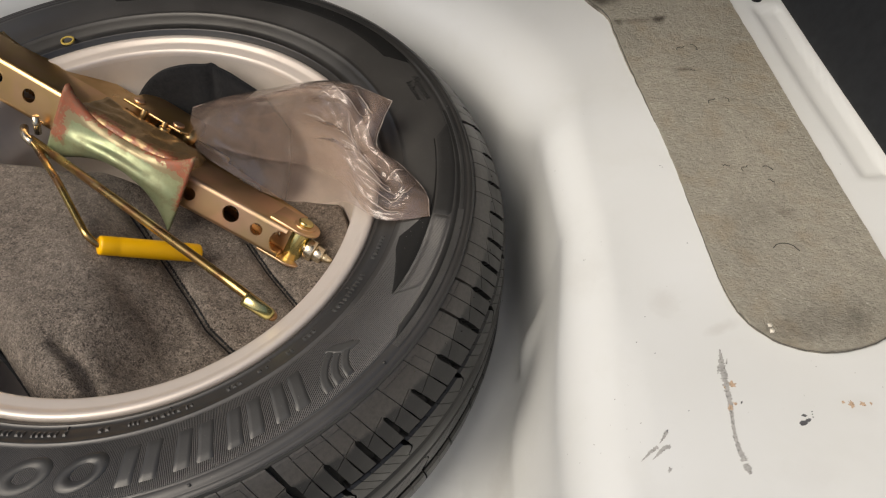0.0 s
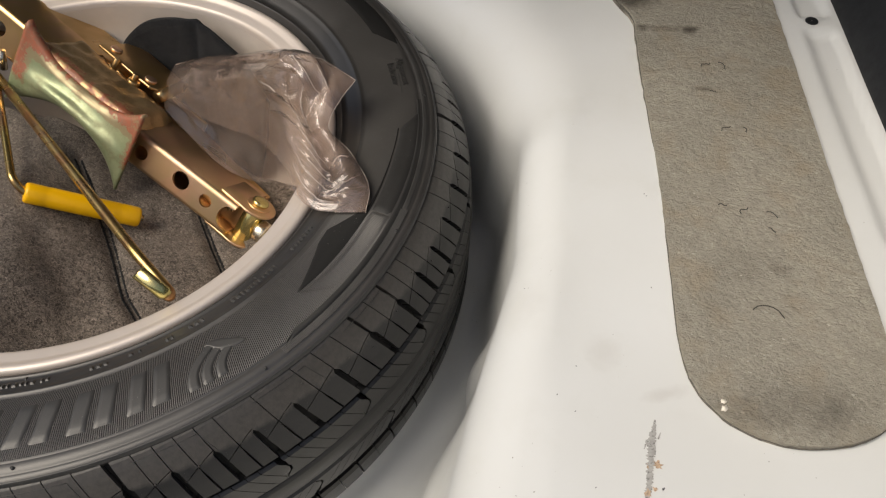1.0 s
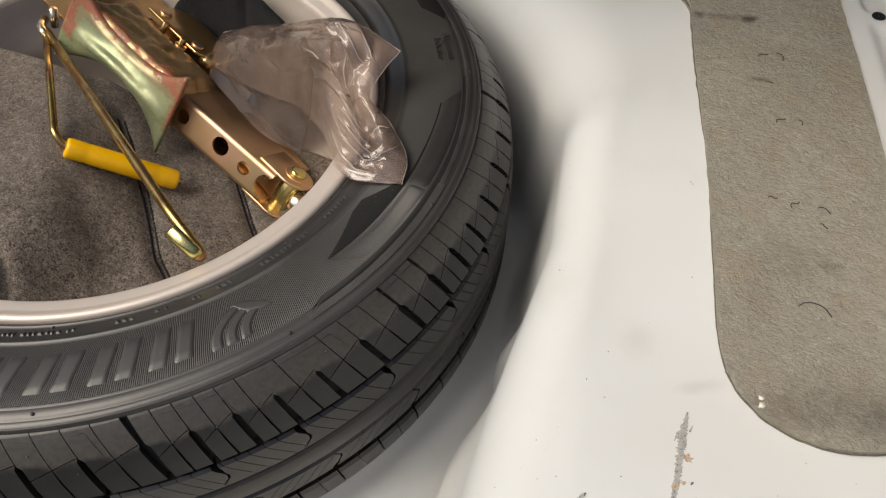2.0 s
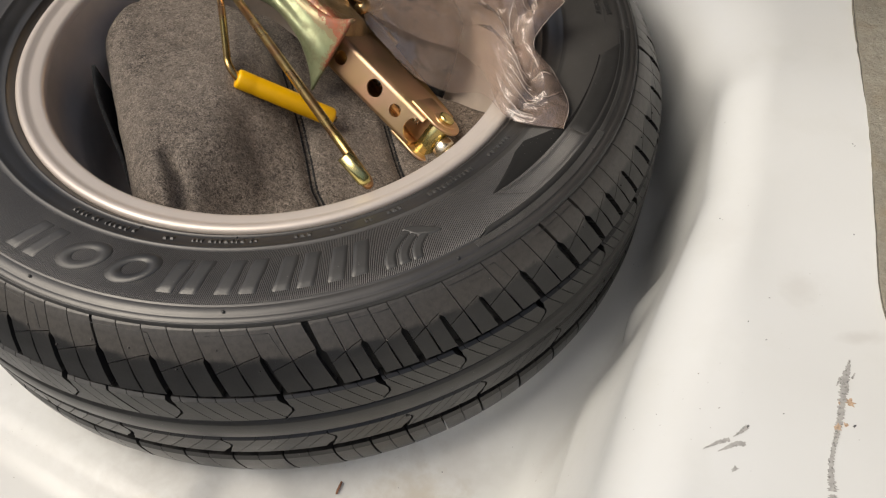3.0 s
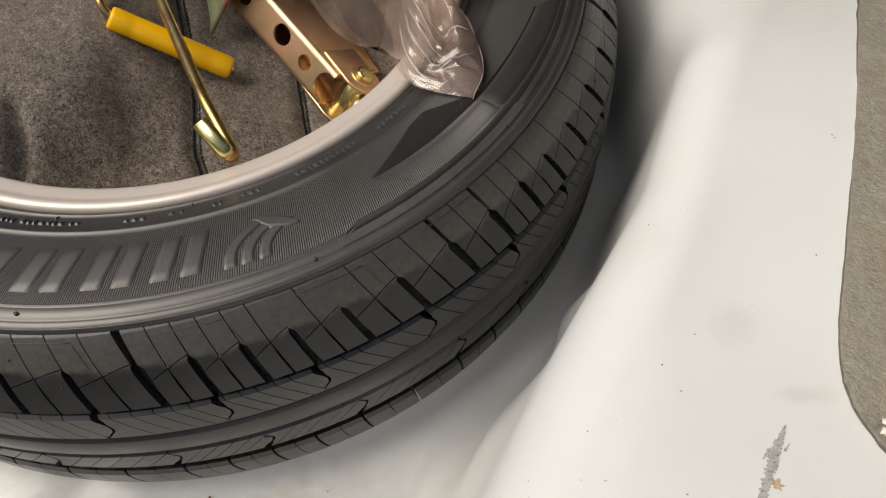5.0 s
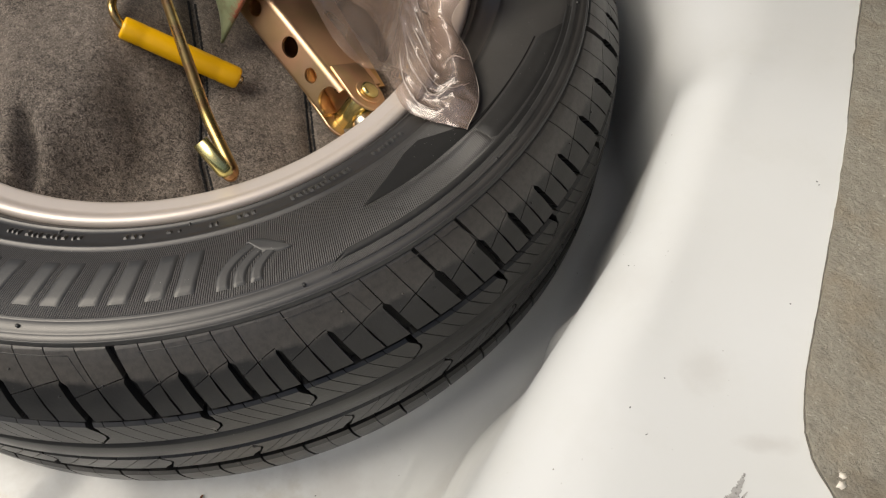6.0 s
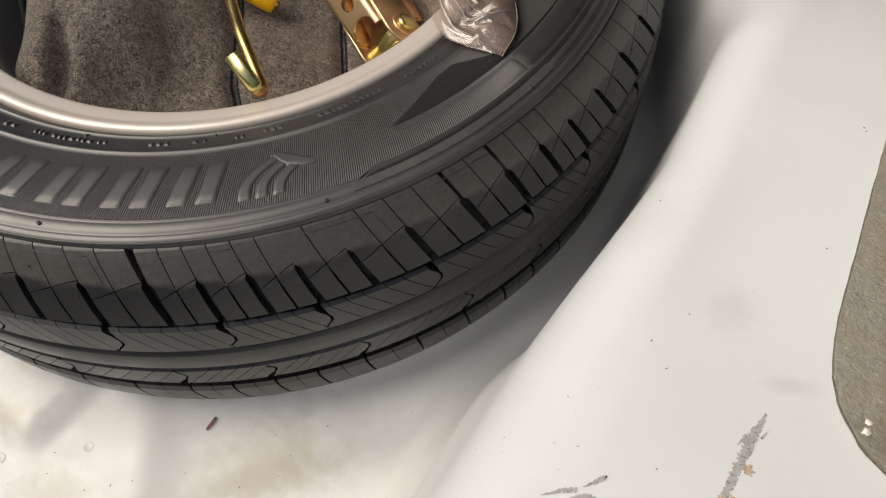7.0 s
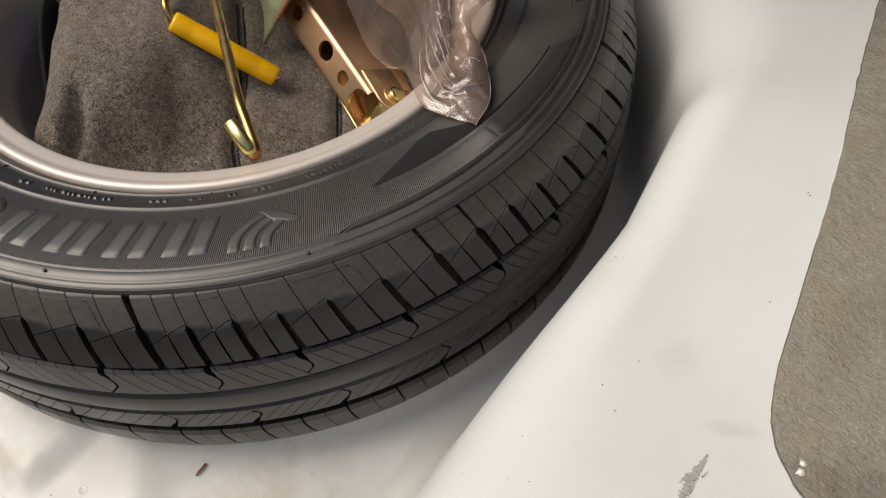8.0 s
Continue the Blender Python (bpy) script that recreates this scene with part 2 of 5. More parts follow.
def plain(name, col, rough=0.5, metal=0.0, vary=0.25, scale=60):
    m = Nodes(name, rough, metal)
    n = m.noise(scale, 5, 0.6)
    m.set("Base Color", m.mix(m.ramp(n, (0.35, 0.0), (0.7, 1.0)), col, tuple((1 - vary) * v for v in col)))
    m.set("Roughness", m.ramp(n, (0.3, max(rough - 0.06, 0.05)), (0.75, min(rough + 0.1, 1))))
    m.bump(m.noise(scale * 6, 3), 0.12, 0.0006)
    return m.mat


def worn(name, col, scale):
    """Wear that leaves ragged gaps of the paint beneath."""
    mat = plain(name, col, 0.6, 0.0, 0.3, 300)
    tree = mat.node_tree
    n, r = tree.nodes.new("ShaderNodeTexNoise"), tree.nodes.new("ShaderNodeValToRGB")
    n.inputs["Scale"].default_value, n.inputs["Detail"].default_value = scale, 3.0
    at = tree.nodes.new("ShaderNodeTexCoord")
    r.color_ramp.elements[0].position, r.color_ramp.elements[1].position = 0.24, 0.44
    tree.links.new(at.outputs["Object"], n.inputs["Vector"])
    tree.links.new(n.outputs["Fac"], r.inputs[0])
    tree.links.new(r.outputs[0], tree.nodes["Principled BSDF"].inputs["Alpha"])
    return mat


def film_material(name, milky):
    """Thin clear polythene: mostly clear, slightly milky, glossy on its creases."""
    m = Nodes(name, 0.16, 0.0, 0.9)
    clear = m.add("ShaderNodeBsdfTransparent")
    clear.inputs[0].default_value = (0.93, 0.895, 0.87, 1)
    gloss = m.add("ShaderNodeBsdfGlossy")
    gloss.inputs["Roughness"].default_value = 0.06
    milk = m.add("ShaderNodeBsdfDiffuse")
    milk.inputs[0].default_value = (0.92, 0.72, 0.61, 1)
    bump = m.add("ShaderNodeBump")
    bump.inputs["Strength"].default_value, bump.inputs["Distance"].default_value = 0.22, 0.002
    m.put(bump.inputs["Height"], m.noise(75, 4, 0.55, dist=1.2))
    m.put(gloss.inputs["Normal"], bump.outputs[0])
    fres = m.add("ShaderNodeFresnel")
    fres.inputs[0].default_value = 1.45
    m.put(fres.inputs["Normal"], bump.outputs[0])
    mix1, mix2 = m.add("ShaderNodeMixShader"), m.add("ShaderNodeMixShader")
    m.put(mix1.inputs[0], m.ramp(m.noise(16, 3), (0.38, 0.7 * milky), (0.64, 1.3 * milky)))
    through_light, both = m.add("ShaderNodeBsdfTranslucent"), m.add("ShaderNodeMixShader")
    through_light.inputs[0].default_value = milk.inputs[0].default_value
    both.inputs[0].default_value = 0.5
    m.put(both.inputs[1], milk.outputs[0]), m.put(both.inputs[2], through_light.outputs[0])
    m.put(mix1.inputs[1], clear.outputs[0]), m.put(mix1.inputs[2], both.outputs[0])
    m.put(mix2.inputs[0], m.math("MULTIPLY_ADD", fres.outputs[0], 1.25, 0.02))
    m.put(mix2.inputs[1], mix1.outputs[0]), m.put(mix2.inputs[2], gloss.outputs[0])
    m.put(m.tree.nodes["Material Output"].inputs[0], mix2.outputs[0])
    return m.mat


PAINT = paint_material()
SIDEWALL = rubber_material("sidewall_rubber", True, 0.040, 0.40, 0.9, False, (1.0, 0.93, 0.86))
# dark sidewall bands, and the shade painted into the tread grooves
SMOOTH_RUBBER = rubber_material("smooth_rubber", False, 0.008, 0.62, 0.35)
RIBBED = rubber_material("ribbed_rubber", False, 0.062, 0.5, 0.6)
PANEL = rubber_material("panel_rubber", False, 0.020, 0.50, 0.5)
LETTER = rubber_material("letter_rubber", False, 0.031, 0.43, 0.7)
TREAD = rubber_material("tread_rubber", False, 0.0165, 0.38, 0.5, True, (1.0, 0.97, 0.94))
SILVER = plain("silver_lacquer", (0.66, 0.575, 0.505), 0.40, 0.3, 0.08, 12)
BARREL = plain("barrel_lacquer", (0.74, 0.645, 0.555), 0.45, 0.15, 0.25, 9)
FELT = felt_material("grey_felt", (0.405, 0.336, 0.275), (0.052, 0.042, 0.034))
FLAP = felt_material("dark_felt", (0.024, 0.024, 0.025), (0.011, 0.011, 0.012))
STRIP = carpet_material()
ZINC = metal_material("zinc_brown", (0.66, 0.43, 0.18), (0.68, 0.42, 0.22), 0.30)
ZINC_DARK = metal_material("zinc_olive", (0.68, 0.47, 0.23), (0.54, 0.35, 0.14), 0.30, dirt=0.05)
ZINC_PINK = metal_material("zinc_copper", (0.78, 0.50, 0.32), (0.70, 0.49, 0.27), 0.38)
BRASS = metal_material("zinc_yellow", (0.72, 0.60, 0.26), (0.58, 0.52, 0.20), 0.22, scale=2)
ROD = metal_material("rod_zinc", (0.60, 0.46, 0.16), (0.42, 0.23, 0.10), 0.26, scale=1.2, dirt=0.04)
STEEL = metal_material("bare_steel", (0.74, 0.66, 0.50), (0.60, 0.48, 0.30), 0.25)
SADDLE = saddle_material()
GRIMY = grimy_material()
YELLOW = plain("yellow_plastic", (0.95, 0.50, 0.002), 0.38, 0.0, 0.1, 30)
FILM = film_material("clear_film", 0.15)
MILKY = film_material("milky_film", 0.20)
HEM = plain("film_edge", (0.66, 0.57, 0.50), 0.2, 0.0, 0.3, 120)
BLACK = plain("black_trim", (0.007, 0.008, 0.010), 0.7, 0.0, 0.3, 80)
DARK_WALL = plain("dark_board", (0.05, 0.05, 0.05), 0.85, 0.0, 0.3, 30)
BEIGE = plain("brown_board", (0.15, 0.105, 0.07), 0.9, 0.0, 0.2, 40)
SCRATCH = worn("bared_primer", (0.43, 0.415, 0.39), 480)
RUST = worn("rust", (0.56, 0.40, 0.27), 800)
SOOT = plain("black_mark", (0.10, 0.10, 0.105), 0.6, 0.0, 0.4, 300)
CHIP = plain("white_chip", (0.85, 0.78, 0.66), 0.5, 0.0, 0.1, 200)
TWIG = plain("brown_scrap", (0.28, 0.13, 0.07), 0.8, 0.0, 0.3, 300)
YELLOW_PAINT = plain("yellow_mark", (0.55, 0.40, 0.08), 0.6, 0.0, 0.3, 300)
FRAY_SHADE = plain("shaded_fray", (0.15, 0.135, 0.11), 0.95, 0.0, 0.5, 400)
THREAD = plain("dark_thread", (0.05, 0.045, 0.035), 0.9, 0.0, 0.2, 100)


# ---- mesh helpers ----
def mesh_of(name, bm, mat, smooth=True):
    me = bpy.data.meshes.new(name)
    bm.normal_update()
    bm.to_mesh(me)
    bm.free()
    me.materials.append(mat)
    for p in me.polygons:
        p.use_smooth = smooth
    return me


def part(name, bm, mat, parent=None, label="", smooth=True):
    ob = new(name, mesh_of(name, bm, mat, smooth))
    ob.parent = parent
    return tagged(ob, label)


def thing(name, label, category, group="", kind=""):
    return tagged(new(name), label, category, group, kind)


def smoothstep(a, b, x):
    t = min(max((x - a) / (b - a), 0.0), 1.0)
    return t * t * (3 - 2 * t)


def loft(rows, closed=False, cap=False):
    """Quads between rows of points; closed rows run round."""
    bm = bmesh.new()
    vs = [[bm.verts.new(p) for p in row] for row in rows]
    n = len(vs[0])
    for a, b in zip(vs, vs[1:]):
        for i in range(n if closed else n - 1):
            j = (i + 1) % n
            bm.faces.new((a[i], a[j], b[j], b[i]))
    if cap:
        bm.faces.new(vs[0][::-1]), bm.faces.new(vs[-1])
    bmesh.ops.recalc_face_normals(bm, faces=bm.faces)
    return bm


def revolve(profile, n=160):
    return loft([[(r * math.cos(2 * math.pi * i / n), r * math.sin(2 * math.pi * i / n), z) for i in range(n)] for r, z in profile], True)


def solid(rows, depth, closed=False):
    """An open sheet of rows, thickened by depth along its normals."""
    bm = loft(rows, closed)
    bm.normal_update()
    geo = bmesh.ops.solidify(bm, geom=bm.faces[:], thickness=depth)
    bmesh.ops.recalc_face_normals(bm, faces=bm.faces)
    return bm


def tube(points, radius, sides=12, flat=1.0, cap=True):
    """A round bar along points; radius may be a list."""
    pts = [Vector(p) for p in points]
    rad = radius if isinstance(radius, (list, tuple)) else [radius] * len(pts)
    rows, side = [], None
    for i, p in enumerate(pts):
        d = (pts[min(i + 1, len(pts) - 1)] - pts[max(i - 1, 0)]).normalized()
        if side is None:
            side = d.orthogonal().normalized()
        side = (side - d * side.dot(d)).normalized()
        up = d.cross(side)
        rows.append([p + rad[i] * (math.cos(2 * math.pi * k / sides) * side + flat * math.sin(2 * math.pi * k / sides) * up) for k in range(sides)])
    return loft(rows, True, cap)


def bend(points, radius=0.01, steps=6):
    """The corners of a line rounded off."""
    pts = [Vector(p) for p in points]
    out = [pts[0]]
    for a, b, c in zip(pts, pts[1:], pts[2:]):
        r = min(radius, (a - b).length * 0.48, (c - b).length * 0.48)
        p, q = b + (a - b).normalized() * r, b + (c - b).normalized() * r
        for i in range(steps + 1):
            t = i / steps
            out.append((1 - t) ** 2 * p + 2 * t * (1 - t) * b + t * t * q)
    return out + [pts[-1]]


def plate(outline, z0, z1, bevel=0.0, m=None, rims=False):
    """A flat plate with a given outline between z0 and z1."""
    bm = bmesh.new()
    f = bm.faces.new([bm.verts.new((x, y, z0)) for x, y in outline])
    r = bmesh.ops.extrude_face_region(bm, geom=[f])
    for v in r["geom"]:
        if isinstance(v, bmesh.types.BMVert):
            v.co.z = z1
    bmesh.ops.recalc_face_normals(bm, faces=bm.faces)
    if bevel:
        edges = [e for e in bm.edges if not rims or abs(e.verts[0].co.z - e.verts[1].co.z) < 1e-7]
        bmesh.ops.bevel(bm, geom=edges, offset=bevel, segments=2, profile=0.5, affect="EDGES")
    if m:
        bm.transform(m)
    return bm


def cylinder(radius, z0, z1, n=24, m=None, bevel=0.0):
    return plate([(radius * math.cos(2 * math.pi * i / n), radius * math.sin(2 * math.pi * i / n)) for i in range(n)], z0, z1, bevel, m, True)


# ---- boot floor and wheel well ----
def well_radius(t):
    """Distance of the well's wall from the wheel's middle, at the angle t."""
    c, s = math.cos(t), math.sin(t)
    right = 9.0
    if c > 0.02:
        right = 0.380 / (c + (0.21 if s > 0 else 0.07) * s)
    left = 0.40 / max(-c, 1e-3) if c < -0.02 else 9.0
    front = 0.60 / max(-s, 1e-3) if s < -0.02 else 9.0
    if s <= 0:
        p = 14
        return (right ** -p + left ** -p + front ** -p) ** (-1 / p)
    back = 0.363 + 0.037 * smoothstep(math.pi * 0.6, math.pi, t)
    turn = smoothstep(radians(17), radians(30), t)
    return min(right, 0.5) * (1 - turn) + back * turn


def relief(x, y):
    """Pressed pads and beads of the well's bottom."""
    pad = smoothstep(0.124, 0.096, x) * smoothstep(-0.374, -0.346, y)
    swell = 0.0025 * math.exp(-((0.78 * (x - 0.20) + 0.62 * (y + 0.34)) / 0.022) ** 2)
    dip = -0.003 * smoothstep(0.03, 0.0, abs(0.8 * (x - 0.275) - 0.6 * (y + 0.23)))
    return 0.011 * pad + 2.2 * swell + 1.8 * dip + 0.001 * noise.noise(Vector((x * 9, y * 9, 0.3)))


def boot_floor():
    n = 880
    rows = []
    angles = [2 * math.pi * i / n for i in range(n)]
    steps = [("f", 0.0), ("f", 0.3)] + [("f", 0.45 + 0.55 * i / 34) for i in range(34)]
    steps += [("b", i / 14) for i in range(15)] + [("w", i / 16) for i in range(1, 16)] + [("c", i / 12) for i in range(13)]
    steps += [("p", 0.03 * i / 4) for i in range(1, 5)] + [("p", 0.04 + 0.0035 * i) for i in range(92)] + [("p", 0.45)]
    low = -0.197
    for kind, u in steps:
        row = []
        for t in angles:
            s = math.sin(t)
            deg = math.degrees(t if t <= math.pi else t - 2 * math.pi)
            rb = well_radius(t)
            wide = smoothstep(15, 30, deg) * smoothstep(200, 150, deg)
            mid = smoothstep(-22, -2, deg) * (1 - wide)
            near = smoothstep(0, -26, deg) * smoothstep(-130, -110, deg)
            crest = 0.024 + 0.013 * mid + 0.050 * wide + 0.034 * near
            rb -= 0.010 * near
            foot = 0.030 + 0.034 * smoothstep(-6, -24, deg) * smoothstep(-150, -120, deg)
            top = 0.016 - 0.009 * wide
            lean = 0.008 * smoothstep(-60, -25, deg) * smoothstep(24, 8, deg)
            end = rb - foot - lean
            if kind == "f":
                r, z = max(end * u, 0.001), low
            elif kind == "b":
                a = u * math.pi / 2
                r, z = end + foot * math.sin(a) * 0.66, low + foot * (1 - math.cos(a))
            elif kind == "w":
                z0, z1 = low + foot, top - crest
                r, z = rb - 0.34 * foot * (1 - u) ** 1.5, z0 + (z1 - z0) * u
            elif kind == "c":
                a = u * math.pi / 2
                r, z = rb + crest * (1 - math.cos(a)), top - crest + crest * math.sin(a)
            else:
                r = rb + crest + u
                z = top + (0.016 - top) * smoothstep(0.0, 0.10, u)
            if kind == "w":
                r -= lean * (1 - u)
            if kind in "bw":   # a pressed tongue low on the wall
                r -= 0.010 * math.exp(-((deg + 5.0 - 50 * (z + 0.145)) / 2.0) ** 2 - ((z + 0.145) / 0.034) ** 2)
            x, y = r * math.cos(t), r * s
            if kind == "f":
                pull = smoothstep(0.325, 0.30, r)
                z += (1 - pull) * relief(x, y) + pull * 0.0095
            if kind == "p":
                z += ledge_relief(x, y)
            row.append((x, y, z))
        rows.append(row)
    return loft(rows, True)


def ledge_relief(x, y):
    """The long pressed bead on the ledge beside the felt strip, and a shallow dent."""
    u = (x - 0.604) * 0.963 + (y - 0.218) * 0.268
    v = -(x - 0.604) * 0.268 + (y - 0.218) * 0.963
    bead = smoothstep(-0.0165, -0.004, u) * smoothstep(0.0165, 0.0125, u) * smoothstep(-0.154, -0.144, v) * smoothstep(0.096, 0.090, v)
    bead2 = smoothstep(-0.014, -0.009, u) * smoothstep(0.0165, 0.0125, u) * smoothstep(0.114, 0.120, v)
    wave = 0.0012 * noise.noise(Vector((x * 14, y * 14, 1.7))) + 0.0026 * noise.noise(Vector((x * 6, y * 6, 4.1)))
    return -0.0055 * (bead + bead2) + wave


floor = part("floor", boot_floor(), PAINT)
tagged(floor, "scuffed white painted steel boot floor with a deep wheel well", "boot floor", kind="structure")


def lay(bm, z=None):
    """Lets a thin patch follow the ledge, or lie at the height z."""
    for v in bm.verts:
        v.co.z += 0.01615 + ledge_relief(v.co.x, v.co.y) if z is None else z
    return bm


def blot(x, y, rx, ry, turn=0.0, seed=0, n=18, rough=0.35, z=None):
    """A small ragged patch lying on the ledge."""
    rnd = random.Random(seed)
    pts, c, s = [], math.cos(turn), math.sin(turn)
    for i in range(n):
        a = 2 * math.pi * i / n
        k = 1 + rough * (rnd.random() * 2 - 1)
        u, v = rx * k * math.cos(a), ry * k * math.sin(a)
        pts.append((x + u * c - v * s, y + u * s + v * c))
    return lay(plate(pts, 0.0, 0.0002), z)


def streak(path, widths, seed=0, n=16):
    """A ragged line of wear along a path."""
    rnd = random.Random(seed)
    left, right = [], []
    pts = [Vector((*p, 0)) for p in path]
    for (a, wa), (b, wb) in zip(zip(pts, widths), zip(pts[1:], widths[1:])):
        d = (b - a).normalized()
        side = Vector((-d.y, d.x, 0))
        for i in range(n):
            t = i / n
            p, w = a.lerp(b, t), wa + (wb - wa) * t
            left.append((p + side * w * (0.45 + 0.85 * rnd.random()))[:2])
            right.append((p - side * w * (0.45 + 0.85 * rnd.random()))[:2])
    return lay(plate(left + right[::-1], 0.0, 0.0002))


part("scratch", streak([(0.496, -0.1165), (0.4962, -0.127), (0.497, -0.140), (0.4982, -0.152), (0.4990, -0.163), (0.4990, -0.176), (0.5000, -0.188), (0.5020, -0.196), (0.5045, -0.203)], [0.0006, 0.0019, 0.0024, 0.0020, 0.0019, 0.0013, 0.0014, 0.0018, 0.0030], 3), SCRATCH, floor, "grey scratch down to the primer", smooth=False)
part("scratch", streak([(0.5043, -0.2045), (0.5058, -0.2075), (0.5075, -0.2115)], [0.0020, 0.0026, 0.0010], 4), SCRATCH, floor, smooth=False)
part("scratch", streak([(0.4955, -0.128), (0.4938, -0.132), (0.4925, -0.138)], [0.0006, 0.0010, 0.0002], 5), SCRATCH, floor, smooth=False)
part("scratch", streak([(0.5005, -0.124), (0.4995, -0.129)], [0.0003, 0.0007], 6), SCRATCH, floor, smooth=False)
for k, path in enumerate((((0.4365, -0.2105), (0.4420, -0.2040), (0.4480, -0.1985)), ((0.4440, -0.2085), (0.4490, -0.2030), (0.4545, -0.1975)), ((0.4465, -0.2050), (0.4500, -0.2010), (0.4530, -0.1985)), ((0.4490, -0.1965), (0.4520, -0.1915), (0.4545, -0.1870)))):
    part("scuff", streak(path, [0.0002, 0.0010, 0.0013], 8 + k), SCRATCH, floor, smooth=False)
part("scuff", blot(0.4545, -0.1985, 0.0018, 0.0013, 0.6, 25, rough=0.5), SCRATCH, floor, smooth=False)
part("scuff", blot(0.4550, -0.2140, 0.0022, 0.0012, 1.2, 31, rough=0.5), SCRATCH, floor, smooth=False)
part("scuff", blot(0.4545, -0.1868, 0.0010, 0.0006, 0.9, 32, rough=0.5), SOOT, floor, smooth=False)
for i, (x, y, r) in enumerate(((0.5015, -0.1450, 0.0040), (0.4975, -0.1470, 0.0030), (0.4990, -0.1640, 0.0036), (0.5025, -0.1605, 0.0020), (0.5070, -0.1590, 0.0014), (0.583, -0.151, 0.0040), (0.590, -0.150, 0.0026), (0.577, -0.150, 0.0018), (0.596, -0.149, 0.0016))):
    part("rust_spot", blot(x, y, r * 0.7, r * 0.55, i, i + 40, rough=0.5), RUST if i != 4 else SOOT, floor, smooth=False)
part("black_mark", blot(0.5475, -0.1695, 0.0036, 0.0017, 0.35, 61, rough=0.3), SOOT, floor, smooth=False)
part("black_mark", blot(0.5510, -0.1672, 0.0022, 0.0012, 0.6, 64, rough=0.3), SOOT, floor, smooth=False)
part("black_mark", blot(0.5487, -0.1638, 0.0017, 0.0010, 0.1, 62, rough=0.3), SOOT, floor, smooth=False)
for k in range(3):
    part("black_mark", blot(0.5545, -0.1600 - 0.0022 * k, 0.0005, 0.0004, 0.1, 66 + k, 10), SOOT, floor, smooth=False)
for i, (x, y) in enumerate(((0.461, 0.064), (0.463, 0.0625), (0.479, -0.019), (0.443, -0.094), (0.449, -0.126), (0.436, -0.118), (0.397, -0.045), (0.47, -0.17))):
    part("fleck", blot(x, y, 0.0005, 0.0003, i, 70 + i, 10, 0.5), SOOT, floor, smooth=False)
for i, (x, y) in enumerate(((0.244, -0.242), (0.189, -0.329), (0.288, -0.268), (0.12, -0.386), (0.269, -0.2135), (0.25, -0.285), (0.212, -0.302), (0.165, -0.355), (0.178, -0.341), (0.207, -0.334), (0.226, -0.318), (0.266, -0.262), (0.262, -0.246), (0.128, -0.351), (0.136, -0.364), (0.109, -0.405), (0.183, -0.372), (0.233, -0.352))):
    part("fleck", blot(x, y, 0.0003 + 0.0005 * (i * 0.37 % 1), 0.0004, i, 90 + i, 10, 0.5, -0.1968 + relief(x, y)), SOOT, floor, smooth=False)
for i, (x, y) in enumerate(((0.144, -0.333), (0.100, -0.378), (0.158, -0.380))):
    ring = revolve([(0.0042, -0.0005), (0.0038, 0.0003), (0.0034, 0.0004), (0.0030, 0.0002), (0.0005, 0.0002)], 20)
    ring.transform(Matrix.Translation((x, y, -0.197 + relief(x, y))))
    part("weld_spot", ring, PAINT, floor)
# black discs laid on the ledge for the darkness of its holes
for x, y, r in ((0.572, 0.320, 0.0055), (0.661, 0.030, 0.010)):
    bm = revolve([(r * 1.05, 0.0160), (r, 0.0168), (r * 0.9, 0.0166), (0.0005, 0.0164)], 24)
    bm.transform(Matrix.Translation((x, y, ledge_relief(x, y) + 0.0004)))
    part("hole_disc", bm, BLACK, floor, "flat black disc standing in for a hole in the ledge")


# ---- felt strip on the ledge ----
def strip_outline():
    pts = [(0.330, 0.385), (0.376, 0.330), (0.403, 0.294), (0.418, 0.278), (0.4245, 0.250), (0.436, 0.205), (0.448, 0.160), (0.460, 0.118), (0.475, 0.058), (0.489, 0.0), (0.499, -0.044), (0.505, -0.066), (0.511, -0.080), (0.5205, -0.0935), (0.537, -0.1060), (0.555, -0.1110), (0.573, -0.1115), (0.592, -0.107), (0.611, -0.0985), (0.6265, -0.0855), (0.636, -0.068), (0.6375, -0.052), (0.6325, -0.030), (0.622, 0.010), (0.607, 0.066), (0.591, 0.126), (0.571, 0.205), (0.551, 0.282), (0.520, 0.400), (0.505, 0.46), (0.330, 0.46)]
    for _ in range(2):   # round the corners
        pts = [q for a, b in zip(pts, pts[1:] + pts[:1]) for q in ((0.8 * a[0] + 0.2 * b[0], 0.8 * a[1] + 0.2 * b[1]), (0.2 * a[0] + 0.8 * b[0], 0.2 * a[1] + 0.8 * b[1]))]
    out = []
    for i, p in enumerate(pts):
        q = pts[(i + 1) % len(pts)]
        steps = max(1, int(math.hypot(q[0] - p[0], q[1] - p[1]) / 0.006))
        for k in range(steps):
            t = k / steps
            x, y = p[0] + (q[0] - p[0]) * t, p[1] + (q[1] - p[1]) * t
            j = 0.0007 * noise.noise(Vector((x * 90, y * 90, 0)))
            out.append((x + j, y + j))
    return out


strip = part("felt_strip", plate(strip_outline(), 0.0125, 0.0195), STRIP, None, "", False)
tagged(strip, "worn grey-brown felt strip glued on the white ledge", "felt strip")
hem_line = [(x, y, 0.0166 + 0.0008 * noise.noise(Vector((x * 300, y * 300, 5)))) for x, y in strip_outline()]
